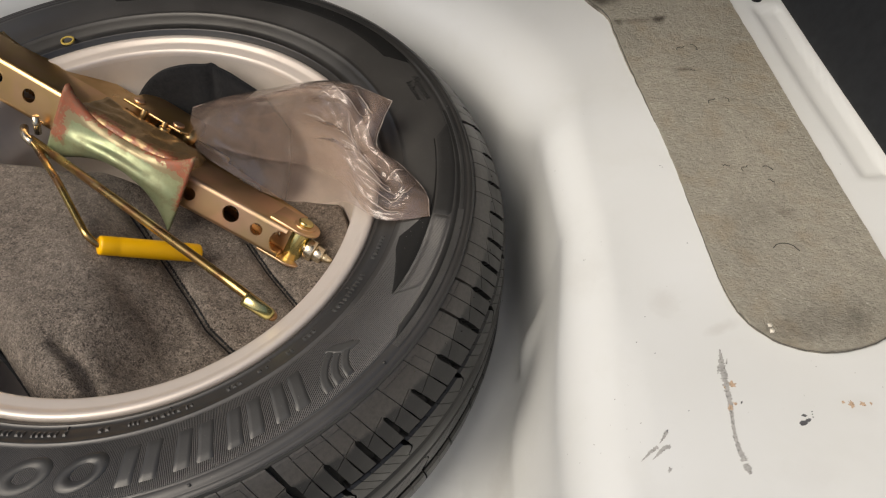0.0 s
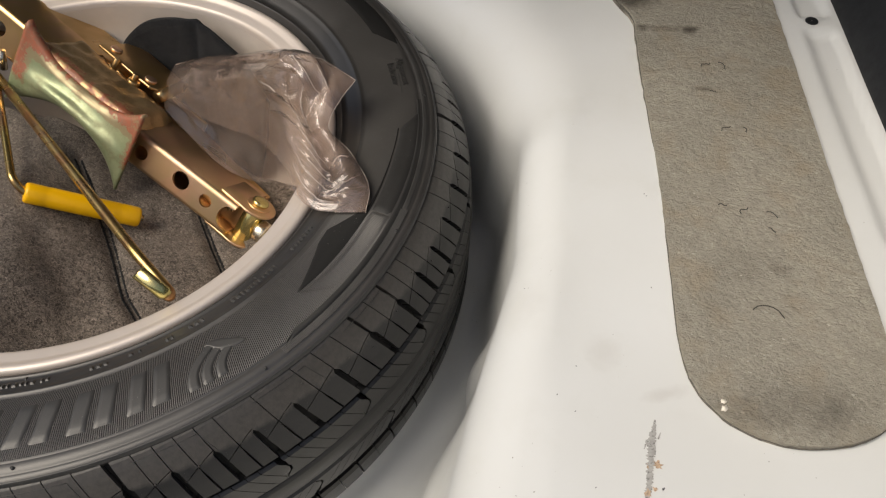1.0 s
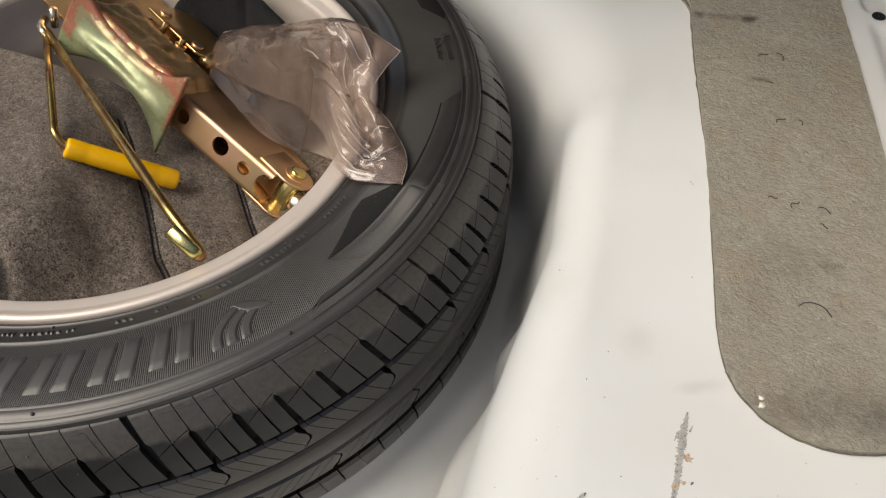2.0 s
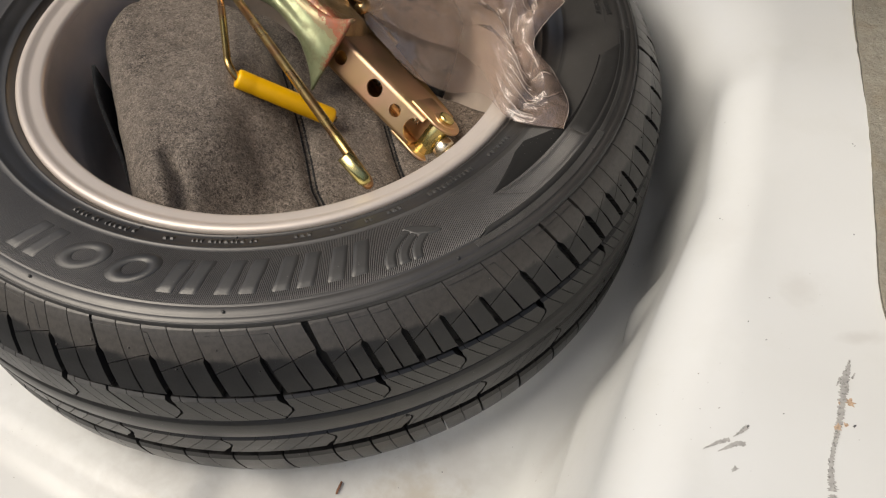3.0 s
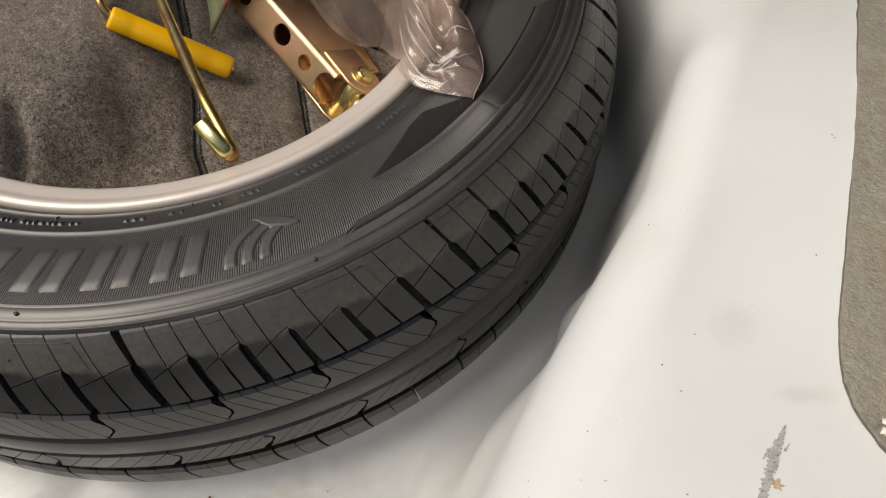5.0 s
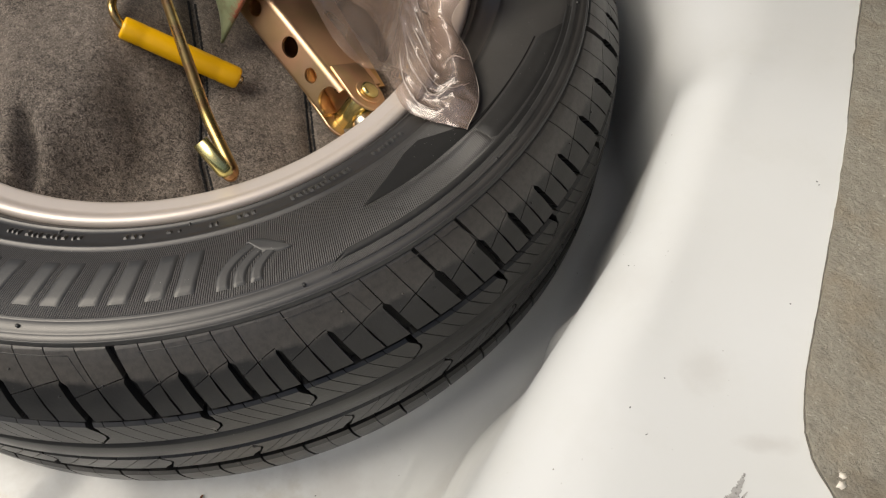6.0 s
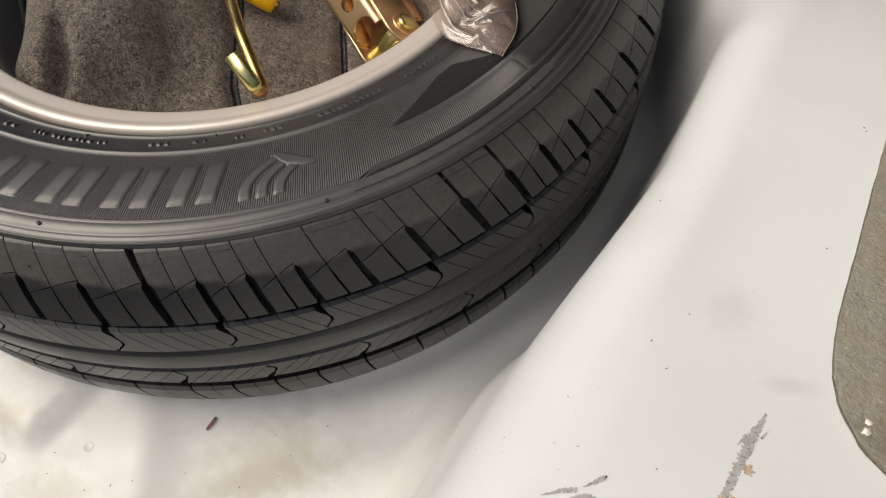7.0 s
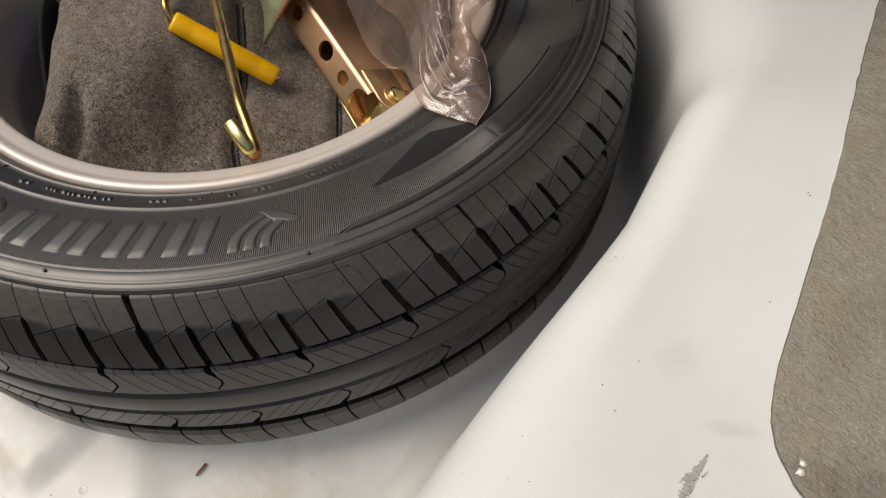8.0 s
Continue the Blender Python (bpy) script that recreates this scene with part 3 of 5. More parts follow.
# edge fuzz, made dark to paint the outline shadow beside the strip
part("fray_shadow", tube(hem_line, [0.0007 + 0.0005 * noise.noise(Vector((x * 240, y * 240, 1))) for x, y, z in hem_line], 6), FRAY_SHADE, strip, "frayed edge, coloured dark to hold the strip's outline shadow")
chip = thing("paint_chip", "small cream paint chip lying on the felt strip", "paint chip")
part("chip", blot(0.5335, -0.094, 0.0022, 0.0018, 0.3, 7, 12, 0.3, 0.0196), CHIP, chip)
part("chip", blot(0.5345, -0.0985, 0.0024, 0.0019, 0.9, 8, 12, 0.3, 0.0196), CHIP, chip)


def thread(x, y, size, turn, seed):
    rnd = random.Random(seed)
    pts = []
    for i in range(7):
        u = (i / 6 - 0.5) * size
        v = size * 0.22 * math.sin(i / 6 * math.pi * (1 + rnd.random())) + 0.0004 * rnd.random()
        pts.append((x + u * math.cos(turn) - v * math.sin(turn), y + u * math.sin(turn) + v * math.cos(turn), 0.0200))
    return tube(pts, 0.0004, 5)


for i, (x, y, s, a) in enumerate(((0.487, 0.226, 0.009, 0.9), (0.501, 0.229, 0.010, -0.6), (0.511, 0.151, 0.009, 1.1), (0.526, 0.154, 0.006, -0.8), (0.517, 0.068, 0.006, 0.3), (0.532, 0.067, 0.008, 1.3), (0.552, 0.069, 0.009, -0.2), (0.555, -0.0185, 0.020, 0.15), (0.553, 0.054, 0.006, -0.3), (0.497, 0.193, 0.005, 0.1))):
    tagged(part("thread", thread(x, y, s, a, i), THREAD), "short dark loose thread lying on the felt strip", "thread", "threads on the felt strip")


# ---- unseen boards, added to close the boot and shape its light ----
def slab(name, corners, thick, mat, label):
    """A wall from four corners, thickened outwards."""
    ob = part(name, solid([[corners[0], corners[1]], [corners[3], corners[2]]], thick), mat, None, "", False)
    return tagged(ob, label, "boot lining", kind="structure")


def trim():
    rows = []
    for k in range(25):
        y = -0.85 + 1.75 * k / 24
        x = 0.6420 - (y - 0.2) * 0.268
        rows.append([(x + dx, y + 0.02 * dx, z) for dx, z in ((0.06, 0.0), (0.0, 0.012), (-0.002, 0.02), (0.004, 0.035), (0.03, 0.09), (0.05, 0.18), (0.065, 0.27), (0.075, 0.36))])
    return solid(rows, 0.01)


tagged(part("trim", trim(), BLACK), "black moulded plastic side trim of the boot", "side trim", kind="structure")
# added out of view: its height sets how much side light enters
slab("unseen_left", ((-0.62, -0.85, 0.0), (-0.62, 0.85, 0.0), (-0.62, 0.85, 0.27), (-0.62, -0.85, 0.27)), 0.02, DARK_WALL, "unseen dark board added on the far side to cut light")
# added out of view: keeps reflections towards the far side dark
slab("unseen_back", ((-0.66, 0.82, -0.02), (0.62, 0.82, -0.02), (0.62, 0.93, 0.70), (-0.66, 0.93, 0.70)), 0.02, DARK_WALL, "unseen dark board added behind the wheel to darken reflections")
# added out of view: holds back low light from the opening
slab("unseen_sill", ((-0.66, -0.80, -0.02), (0.98, -0.80, -0.02), (0.98, -0.84, 0.20), (-0.66, -0.84, 0.20)), 0.02, DARK_WALL, "unseen dark board added under the boot opening to cut light")
# added out of view: shades the far side and bounces warm light
slab("unseen_top", ((-0.66, 0.09, 0.68), (0.98, 0.09, 0.68), (0.98, 0.98, 0.72), (-0.66, 0.98, 0.72)), 0.02, BEIGE, "unseen brown board added overhead to shade the back of the boot")


# ---- spare wheel ----
wheel = thing("spare_wheel", "black road tyre on a silver rim, lying face down", "spare wheel")
SECTION = [(0.2195, -0.006), (0.2215, -0.001), (0.2255, 0.0031), (0.2258, 0.0043), (0.2270, 0.0048), (0.2274, 0.0041), (0.2325, 0.0075), (0.239, 0.0105), (0.2425, 0.0118), (0.2430, 0.0124), (0.2445, 0.0126), (0.2450, 0.0122), (0.2475, 0.0126), (0.256, 0.0143), (0.266, 0.0152), (0.277, 0.0152), (0.286, 0.0146), (0.2905, 0.0139), (0.2912, 0.0130), (0.2922, 0.0130), (0.2928, 0.0132), (0.2978, 0.0122), (0.2984, 0.0117), (0.2994, 0.0116), (0.3000, 0.0118), (0.3015, 0.0111), (0.3035, 0.0104), (0.3045, 0.0086)]
BASE = [(0.3032, 0.0035), (0.3080, -0.0045), (0.3145, -0.0145), (0.3195, -0.023), (0.3230, -0.0300), (0.3240, -0.0345), (0.3245, -0.05), (0.3250, -0.078), (0.3245, -0.107), (0.3240, -0.121), (0.3240, -0.1275), (0.3232, -0.138), (0.3215, -0.150), (0.318, -0.161), (0.312, -0.171), (0.303, -0.1800), (0.284, -0.187), (0.262, -0.1885), (0.245, -0.185), (0.228, -0.177), (0.2195, -0.170)]
tyre = part("tyre", revolve(SECTION + BASE[:1], 220), SIDEWALL, wheel)
part("edge_line", revolve([(0.3026, 0.0100), (0.3032, 0.0116), (0.3040, 0.0112), (0.3046, 0.0080)], 220), LETTER, tyre)
# same rubber as the tyre, coloured near-black to deepen the grooves' shade
part("groove_shade", revolve(BASE, 220), SMOOTH_RUBBER, tyre, "tread groove bottoms, coloured near-black to paint their shade")


def along(table, s):
    """The point at the share s of a line, and its outward normal (right-hand side of the way)."""
    lens = [0.0]
    for a, b in zip(table, table[1:]):
        lens.append(lens[-1] + math.dist(a, b))
    d = min(max(s, 0.0), 1.0) * lens[-1]
    i = max(k for k in range(len(table) - 1) if lens[k] <= d + 1e-9)
    t = (d - lens[i]) / (lens[i + 1] - lens[i])
    a, b = table[i], table[i + 1]
    n = Vector((-(b[1] - a[1]), b[0] - a[0])).normalized()
    return a[0] + (b[0] - a[0]) * t, a[1] + (b[1] - a[1]) * t, n


def tread_piece(table, left, right, top, bottom, depth=0.006, ns=5, chamfer=0.0, crisp=False):
    """A rubber block on the line table: left and right give its angles at a share s, top and bottom its shares at an angle's share."""
    bm = bmesh.new()
    shares = [0.0] + ([0.07] if chamfer else []) + [i / ns for i in range(1, ns + 1)]
    grid = []
    for q, w in enumerate(shares):
        row = []
        for j in range(3):
            h = j / 2
            s = top(h) + (bottom(h) - top(h)) * w
            t = radians(left(s) + (right(s) - left(s)) * h)
            r, z, n = along(table, s)
            sink = chamfer if q == 0 else 0.0
            up = bm.verts.new(((r - abs(n.x) * sink) * math.cos(t), (r - abs(n.x) * sink) * math.sin(t), z - n.y * sink))
            row.append((up, (r, z, n, t)))
        grid.append(row)
    for a, b in zip(grid, grid[1:]):
        for j in range(2):
            bm.faces.new((a[j][0], b[j][0], b[j + 1][0], a[j + 1][0]))
    rim = [grid[i][0] for i in range(len(grid))] + [grid[-1][1]] + [grid[i][2] for i in range(len(grid) - 1, -1, -1)] + [grid[0][1]]
    low = []
    for v, (r, z, n, t) in rim:
        rr = r - abs(n.x) * depth
        low.append(bm.verts.new((rr * math.cos(t), rr * math.sin(t), z - n.y * depth)))
    for i in range(len(rim)):
        k = (i + 1) % len(rim)
        f = bm.faces.new((rim[i][0], rim[k][0], low[k], low[i]))
        e = bm.edges.get((rim[i][0], rim[k][0]))
        e.smooth = False
    if crisp:
        for j in range(2):
            bm.edges.get((grid[1][j][0], grid[1][j + 1][0])).smooth = False
    bmesh.ops.recalc_face_normals(bm, faces=bm.faces)
    return bm


SHOULDER = [(0.3048, 0.0080), (0.3105, 0.0022), (0.3165, -0.0055), (0.3220, -0.0135), (0.3268, -0.0215), (0.3315, -0.0322)]
RIB_A = [(0.3325, -0.0370), (0.3337, -0.0500), (0.3342, -0.0620)]
MIDDLE = [(0.3280, -0.0668), (0.3322, -0.0672), (0.3324, -0.0674), (0.3342, -0.0694), (0.3344, -0.0698), (0.3347, -0.0785), (0.3344, -0.0872), (0.3342, -0.0876), (0.3326, -0.0892), (0.3280, -0.0896)]
RIB_B = [(0.3342, -0.0920), (0.3337, -0.1040), (0.3325, -0.1165)]
LOWER = [(0.3332, -0.1255), (0.3325, -0.1380), (0.3308, -0.1500), (0.3272, -0.1620), (0.3210, -0.1735), (0.3115, -0.1822)]

LARGE, MEDIUM, SMALL = 6.45, 5.6, 4.85
pitches = [LARGE] * 4 + [SMALL] * 3 + [MEDIUM] + [LARGE] * 2 + [MEDIUM, SMALL, SMALL, MEDIUM, LARGE]
rest = [LARGE] * 21 + [MEDIUM] * 16 + [SMALL] * 10
random.Random(4).shuffle(rest)
pitches += rest


def gap(width, r=0.325):
    return math.degrees(width / r)


def shoulder_meshes(size):
    """The four blocks between two slots of the shoulder; the slot ends at angle 0 at the groove."""
    slant = 0.5 * size
    def base(s):
        return -slant * (1 - s)
    def slot(s):
        return gap(0.0007 + 0.0040 * smoothstep(0.435, 0.455, s))
    def thin(s):
        return gap(0.0007 + 0.0007 * smoothstep(0.55, 0.7, s))
    cut = lambda h, k: 0.64 - 0.12 * (h + k)
    out = []
    for k, (l, r) in enumerate(((lambda s: base(s) + slot(s) / 2, lambda s: base(s) + size / 2 - thin(s) / 2), (lambda s: base(s) + size / 2 + thin(s) / 2, lambda s: base(s) + size - slot(s) / 2))):
        out.append(tread_piece(SHOULDER, l, r, lambda h: 0.0, lambda h, k=k: cut(h, k) - 0.006, 0.0090, 12, 0.0010))
        out.append(tread_piece(SHOULDER, l, r, lambda h, k=k: cut(h, k) + 0.006, lambda h: 1.0, 0.0090, 9))
    return [mesh_of("shoulder_block", b, TREAD) for b in out]


def rib_meshes(table, size, sign, notch):
    """Three pieces of an inner rib over one pitch, cut by slanting sipes; notch: a chevron cut at its start."""
    def chevron(s):
        u = s if sign > 0 else 1 - s
        return 1.3 * (u / 0.6 if u < 0.6 else (1 - u) / 0.4) - 0.65
    def sipe(s):
        return sign * 3.2 * (s - 0.5)
    cuts = [(chevron if notch else sipe, 0.0), (sipe, size * 0.36), (sipe, size * 0.68), (sipe if notch else chevron, size)]
    out = []
    for k in range(3):
        (fa, da), (fb, db) = cuts[k], cuts[k + 1]
        wa = 0.0016 if notch and k == 0 else 0.0006
        wb = 0.0016 if (not notch) and k == 2 else 0.0006
        wide = lambda s, w: gap(w + (0.0028 if w > 0.001 and (s if sign > 0 else 1 - s) < 0.2 else 0.0))
        out.append(tread_piece(table, lambda s, f=fa, d=da, w=wa: d + f(s) + wide(s, w) / 2, lambda s, f=fb, d=db, w=wb: d + f(s) - wide(s, w) / 2, lambda h: 0.0, lambda h: 1.0, 0.0095, 6, 0.0022, True))
    return [mesh_of("rib_block", b, TREAD) for b in out]


def lower_meshes(size):
    """The far shoulder over one pitch, cut once by a sipe."""
    out = []
    for k in range(2):
        l, r = size * 0.5 * k, size * 0.5 * (k + 1)
        out.append(tread_piece(LOWER, lambda s, l=l, k=k: l + gap(0.0016 if k == 0 else 0.0005) / 2 + s * 2, lambda s, r=r, k=k: r - gap(0.0005 if k == 0 else 0.0016) / 2 + s * 2, lambda h: 0.0, lambda h: 1.0, 0.009, 5, 0.0016, True))
    return [mesh_of("lower_shoulder_block", b, TREAD) for b in out]


part("centre_rib", revolve(MIDDLE, 220), TREAD, tyre)


# ---- writing and marks on the sidewall ----
def wall_z(r):
    for (a, za), (b, zb) in zip(SECTION, SECTION[1:]):
        if a <= r <= b:
            return za + (zb - za) * (r - a) / (b - a)
    return 0.0


def on_wall(fn, nu, nv, lift, skirt=0.0012):
    """A thin raised patch of the sidewall; fn(u, v) gives its angle and radius."""
    rows = []
    for i in range(nu + 1):
        row = []
        for j in range(nv + 1):
            a, r = fn(i / nu, j / nv)
            a = radians(a)
            edge = i in (0, nu) or j in (0, nv)
            row.append((r * math.cos(a), r * math.sin(a), wall_z(r) + lift - (skirt if edge else 0.0)))
        rows.append(row)
    return loft(rows)


def bar(a0, a1, r0, r1, lean=0.0, lift=0.0007, nu=4, nv=6):
    """A bar from angle a0 to a1 and radius r0 to r1; its outer end leans by lean degrees. The outermost rows drop to the wall."""
    e = 0.06
    ease = lambda t: min(max((t - e) / (1 - 2 * e), 0.0), 1.0) * 0.985 + 0.015 * t
    return on_wall(lambda u, v: (a0 + (a1 - a0) * ease(u) + lean * ease(v), r0 + (r1 - r0) * ease(v)), nu + 2, nv + 2, lift)


def ring_mark(a0, r0, da, dr, lift=0.0007, n=36):
    """A flat raised oval ring round angle a0 and radius r0."""
    rows = []
    for q, h in ((0.40, -0.0006), (0.44, lift), (0.95, lift), (1.0, -0.0006)):
        row = []
        for i in range(n):
            t = 2 * math.pi * i / n
            a, r = radians(a0 + da * q * math.cos(t) - 1.6 * q * math.sin(t)), r0 + dr * q * math.sin(t)
            row.append((r * math.cos(a), r * math.sin(a), wall_z(r) + h))
        rows.append(row)
    return loft(rows, True)


# plain bars and rings of the maker's mark
for a in (-44.3, -51.6, -59.2, -67.0, -91.4):
    for side in (-1, 1):
        mid = a + side * 1.62 + 0.9
        part("raised_bar", bar(mid - 1.30, mid + 1.30, 0.2546, 0.2844, -2.0, 0.0007), LETTER, tyre)
for a in (-75.1, -83.2):
    part("raised_ring", ring_mark(a, 0.2682, 3.5, 0.0142), LETTER, tyre)
for k in range(3):
    def crescent(u, v, k=k):
        w = 1.0 - 0.25 * u ** 2
        a = -39.4 + 1.95 * k + (5.3 - 0.5 * k) * u ** 2.2 + (v - 0.5) * 1.75 * w
        r = 0.2866 - (0.0270 - 0.0028 * k) * u ** 0.85 + (v - 0.5) * 0.0035 * u
        return a, r
    part("raised_stripe", on_wall(crescent, 18, 6, 0.0007), LETTER, tyre)


def wing(u, v):
    """The pointed wing that joins the stripes."""
    a = -35.4 + 5.0 * u
    upper = 0.2580 - 0.0012 * math.sin(math.pi * min(u * 1.6, 1.0)) + 0.0138 * u ** 2.2
    lower = 0.2660 + 0.0080 * math.sin(math.pi * 0.5 * u) ** 1.2 - 0.0022 * u ** 3
    lower = upper + max(lower - upper, 0.0002) * (0.15 + 0.85 * smoothstep(0.0, 0.35, u))
    return a - 0.6 * v * (1 - u), upper + (lower - upper) * v


part("raised_stripe", on_wall(wing, 18, 6, 0.0008), LETTER, tyre)


def smooth_band(inner, outer, steps=24, lift=0.0006):
    """A smooth dark band between two lines of (angle, radius)."""
    def at(table, u):
        a = table[0][0] + (table[-1][0] - table[0][0]) * u
        for (a0, r0), (a1, r1) in zip(table, table[1:]):
            if a0 <= a <= a1:
                return a, r0 + (r1 - r0) * (a - a0) / (a1 - a0)
        return table[-1]
    def fn(u, v):
        (a, r), (b, q) = at(inner, u), at(outer, u)
        return a + (b - a) * v, r + (q - r) * v
    return on_wall(fn, steps, 6, lift, lift + 0.0002)


ARROW = [(-20.6, 0.2684), (-15.0, 0.2703), (-10.0, 0.2713), (-2.0, 0.2716), (5.0, 0.2716), (10.0, 0.2722), (17.0, 0.2742)]
# dark arrow; its thin tail paints the shadow line along the panel's step
part("smooth_band", smooth_band([(-20.7, 0.2678), (-13.4, 0.2545), (-11.0, 0.2502), (-8.0, 0.2490), (-5.0, 0.2580), (-1.0, 0.2690), (5.0, 0.2702), (17.0, 0.2730)], ARROW, 60), SMOOTH_RUBBER, tyre)
part("raised_panel", smooth_band([(a, r + 0.0010) for a, r in ARROW[:4]], [(-20.4, 0.2692), (-17.0, 0.2850), (-10.0, 0.2865), (-2.0, 0.2873)], 40, 0.0009), SIDEWALL, tyre)
part("raised_panel", smooth_band([(a, r + 0.0010) for a, r in ARROW[3:]], [(-2.0, 0.2873), (5.0, 0.2880), (10.0, 0.2888), (21.2, 0.2910)], 30, 0.0010), PANEL, tyre)
part("smooth_band", smooth_band([(43.2, 0.2731), (50.0, 0.2740), (56.7, 0.2752), (90.0, 0.2700), (112.0, 0.2650)], [(37.2, 0.2922), (44.4, 0.2924), (50.8, 0.2930), (90.0, 0.2900), (115.0, 0.2880)]), SMOOTH_RUBBER, tyre)


def ribbed_strip(a0, a1, r0, r1, n):
    """A strip of fine cross ribs."""
    bm = bmesh.new()
    for i in range(n):
        a, b = radians(a0 + (a1 - a0) * (i + 0.2) / n), radians(a0 + (a1 - a0) * (i + 0.66) / n)
        vs = [bm.verts.new((r * math.cos(t), r * math.sin(t), wall_z(r) + 0.0009)) for r, t in ((r0, a), (r1, a + 0.002), (r1, b + 0.002), (r0, b))]
        bm.faces.new(vs)
        lows = [bm.verts.new(v.co - Vector((0, 0, 0.0012))) for v in vs]
        for k in range(4):
            bm.faces.new((vs[k], vs[(k + 1) % 4], lows[(k + 1) % 4], lows[k]))
    bmesh.ops.recalc_face_normals(bm, faces=bm.faces)
    return bm


part("smooth_band", smooth_band([(-27.6, 0.2945), (-25.6, 0.2868), (24.5, 0.2888)], [(-28.4, 0.2950), (-26.0, 0.2918), (24.5, 0.2934)], 40), PANEL, tyre)
tagged(part("ribbed_strip", ribbed_strip(-28.0, 0.0, 0.2920, 0.2972, 156), RIBBED, tyre, "", False), kind="stuff")
part("edge_band", smooth_band([(0.0, 0.2924), (40.0, 0.2930)], [(0.0, 0.2968), (40.0, 0.2970)], 24, 0.0010), LETTER, tyre)


def small_marks():
    rnd = random.Random(11)
    spans = [(-92, -86, 0.234, 0.2385), (-85, -79, 0.234, 0.2385), (-74, -72, 0.2345, 0.2385), (-69, -58, 0.2345, 0.238), (-52, -49, 0.2345, 0.238), (-46, -44, 0.235, 0.2375), (-40, -38.5, 0.235, 0.239), (-36, -33, 0.2345, 0.238), (-28, -18, 0.2345, 0.2385), (-14, -8, 0.235, 0.238)]
    out = []
    for a0, a1, r0, r1 in spans:
        a = a0
        while a < a1:
            w = 0.45 + 0.5 * rnd.random()
            out.append((a, a + w, r0 + 0.0006 * rnd.random(), r1 - 0.0008 * rnd.random()))
            a += w + 0.25 + (0.5 if rnd.random() < 0.15 else 0)
    return out


for a, b, r0, r1 in small_marks():
    part("small_bar", bar(a, b, r0 - 0.0016, r1 + 0.0004, -0.15, 0.0014, 1, 1), LETTER, tyre, "", False)
for a in (-79.5, -62.0, -43.0, -22.0, 3.0):
    part("small_bar", bar(a, a + 0.22, 0.2275, 0.2325, 0.0, 0.0012, 1, 1), LETTER, tyre, "", False)
for a, r in ((-31.0, 0.2970), (-61.3, 0.2954), (-88.0, 0.2955), (-4.0, 0.2965), (25.0, 0.2965)):
    nub = cylinder(0.0011, -0.001, 0.0012, 10)
    nub.transform(Matrix.Translation((r * math.cos(radians(a)), r * math.sin(radians(a)), wall_z(r))))
    part("nub", nub, LETTER, tyre)


def mould_line(a0, a1, s0, s1, n=8):
    """A thin moulding seam across the shoulder, from angle a0 at share s0 to a1 at s1."""
    pts = []
    for i in range(n + 1):
        t = i / n
        r, z, nv = along(SHOULDER, s0 + (s1 - s0) * t)
        a = radians(a0 + (a1 - a0) * t)
        pts.append((r * math.cos(a), r * math.sin(a), z + 0.0002))
    return tube(pts, 0.00026, 5)


for a in (-118.0, -101.5, -86.0, -70.5, -56.0, -41.5, -27.0, -13.0):
    part("mould_line", mould_line(a - 7.5, a, 0.10, 0.10), LETTER, tyre)
    part("mould_line", mould_line(a, a + 1.3, 0.10, 0.42), LETTER, tyre)
rnd = random.Random(8)
for i in range(26):
    a, share = radians(-112 + 4.9 * i + 2.0 * rnd.random()), rnd.uniform(0.25, 0.62)
    r, z, n = along(SHOULDER, share)
    nub = cylinder(0.0007, -0.0006, 0.0008, 8)
    out = Vector((n.x * math.cos(a), n.x * math.sin(a), n.y))
    if out.dot(Vector((math.cos(a), math.sin(a), 1))) < 0:
        out = -out
    nub.transform(Matrix.Translation((r * math.cos(a), r * math.sin(a), z)) @ out.to_track_quat("Z", "Y").to_matrix().to_4x4())
    part("nub", nub, TREAD, tyre)


def raised_words(words, angle, radius, size):
    data = bpy.data.curves.new("raised_words", "FONT")
    data.body, data.size, data.extrude, data.align_x, data.align_y = words, size, 0.0004, "CENTER", "CENTER"
    data.materials.append(LETTER)
    ob = new("raised_words", data)
    a = radians(angle)
    ob.matrix_world = Matrix.Translation((radius * math.cos(a), radius * math.sin(a), wall_z(radius) + 0.0010)) @ Matrix.Rotation(a - math.pi / 2, 4, "Z")
    ob.parent = tyre
    return ob


raised_words("Alignment", 31.3, 0.2823, 0.0088)
raised_words("Indicator", 30.8, 0.2738, 0.0082)
part("small_bar", bar(25.5, 31.5, 0.2776, 0.2782, 0, 0.0009, 4, 1), LETTER, tyre)
ringlet = revolve([(0.0068, -0.001), (0.0068, 0.0006), (0.0052, 0.0006), (0.0052, -0.001)], 28)
ringlet.transform(Matrix.Translation((-0.1315, 0.1885, 0.0090)))
part("paint_ring", ringlet, YELLOW_PAINT, tyre, "small yellow paint ring")

RIM = [(0.2195, -0.010), (0.2208, -0.003), (0.2205, 0.0002), (0.2188, 0.0018), (0.2165, 0.0022), (0.2140, 0.0012), (0.2120, -0.0012), (0.2090, -0.0022), (0.2030, -0.0030), (0.2008, -0.0042), (0.1996, -0.0068), (0.1990, -0.0100)]
rim = part("rim", revolve(RIM, 200), SILVER, wheel, "silver lacquered flange")
part("barrel", revolve([(0.1990, -0.0100), (0.1982, -0.030), (0.1970, -0.045), (0.192, -0.055), (0.1895, -0.066), (0.1890, -0.120), (0.180, -0.142), (0.150, -0.150), (0.07, -0.146), (0.036, -0.140), (0.034, -0.17), (0.0005, -0.17)], 160), BARREL, wheel, "dull grey inside of the rim")
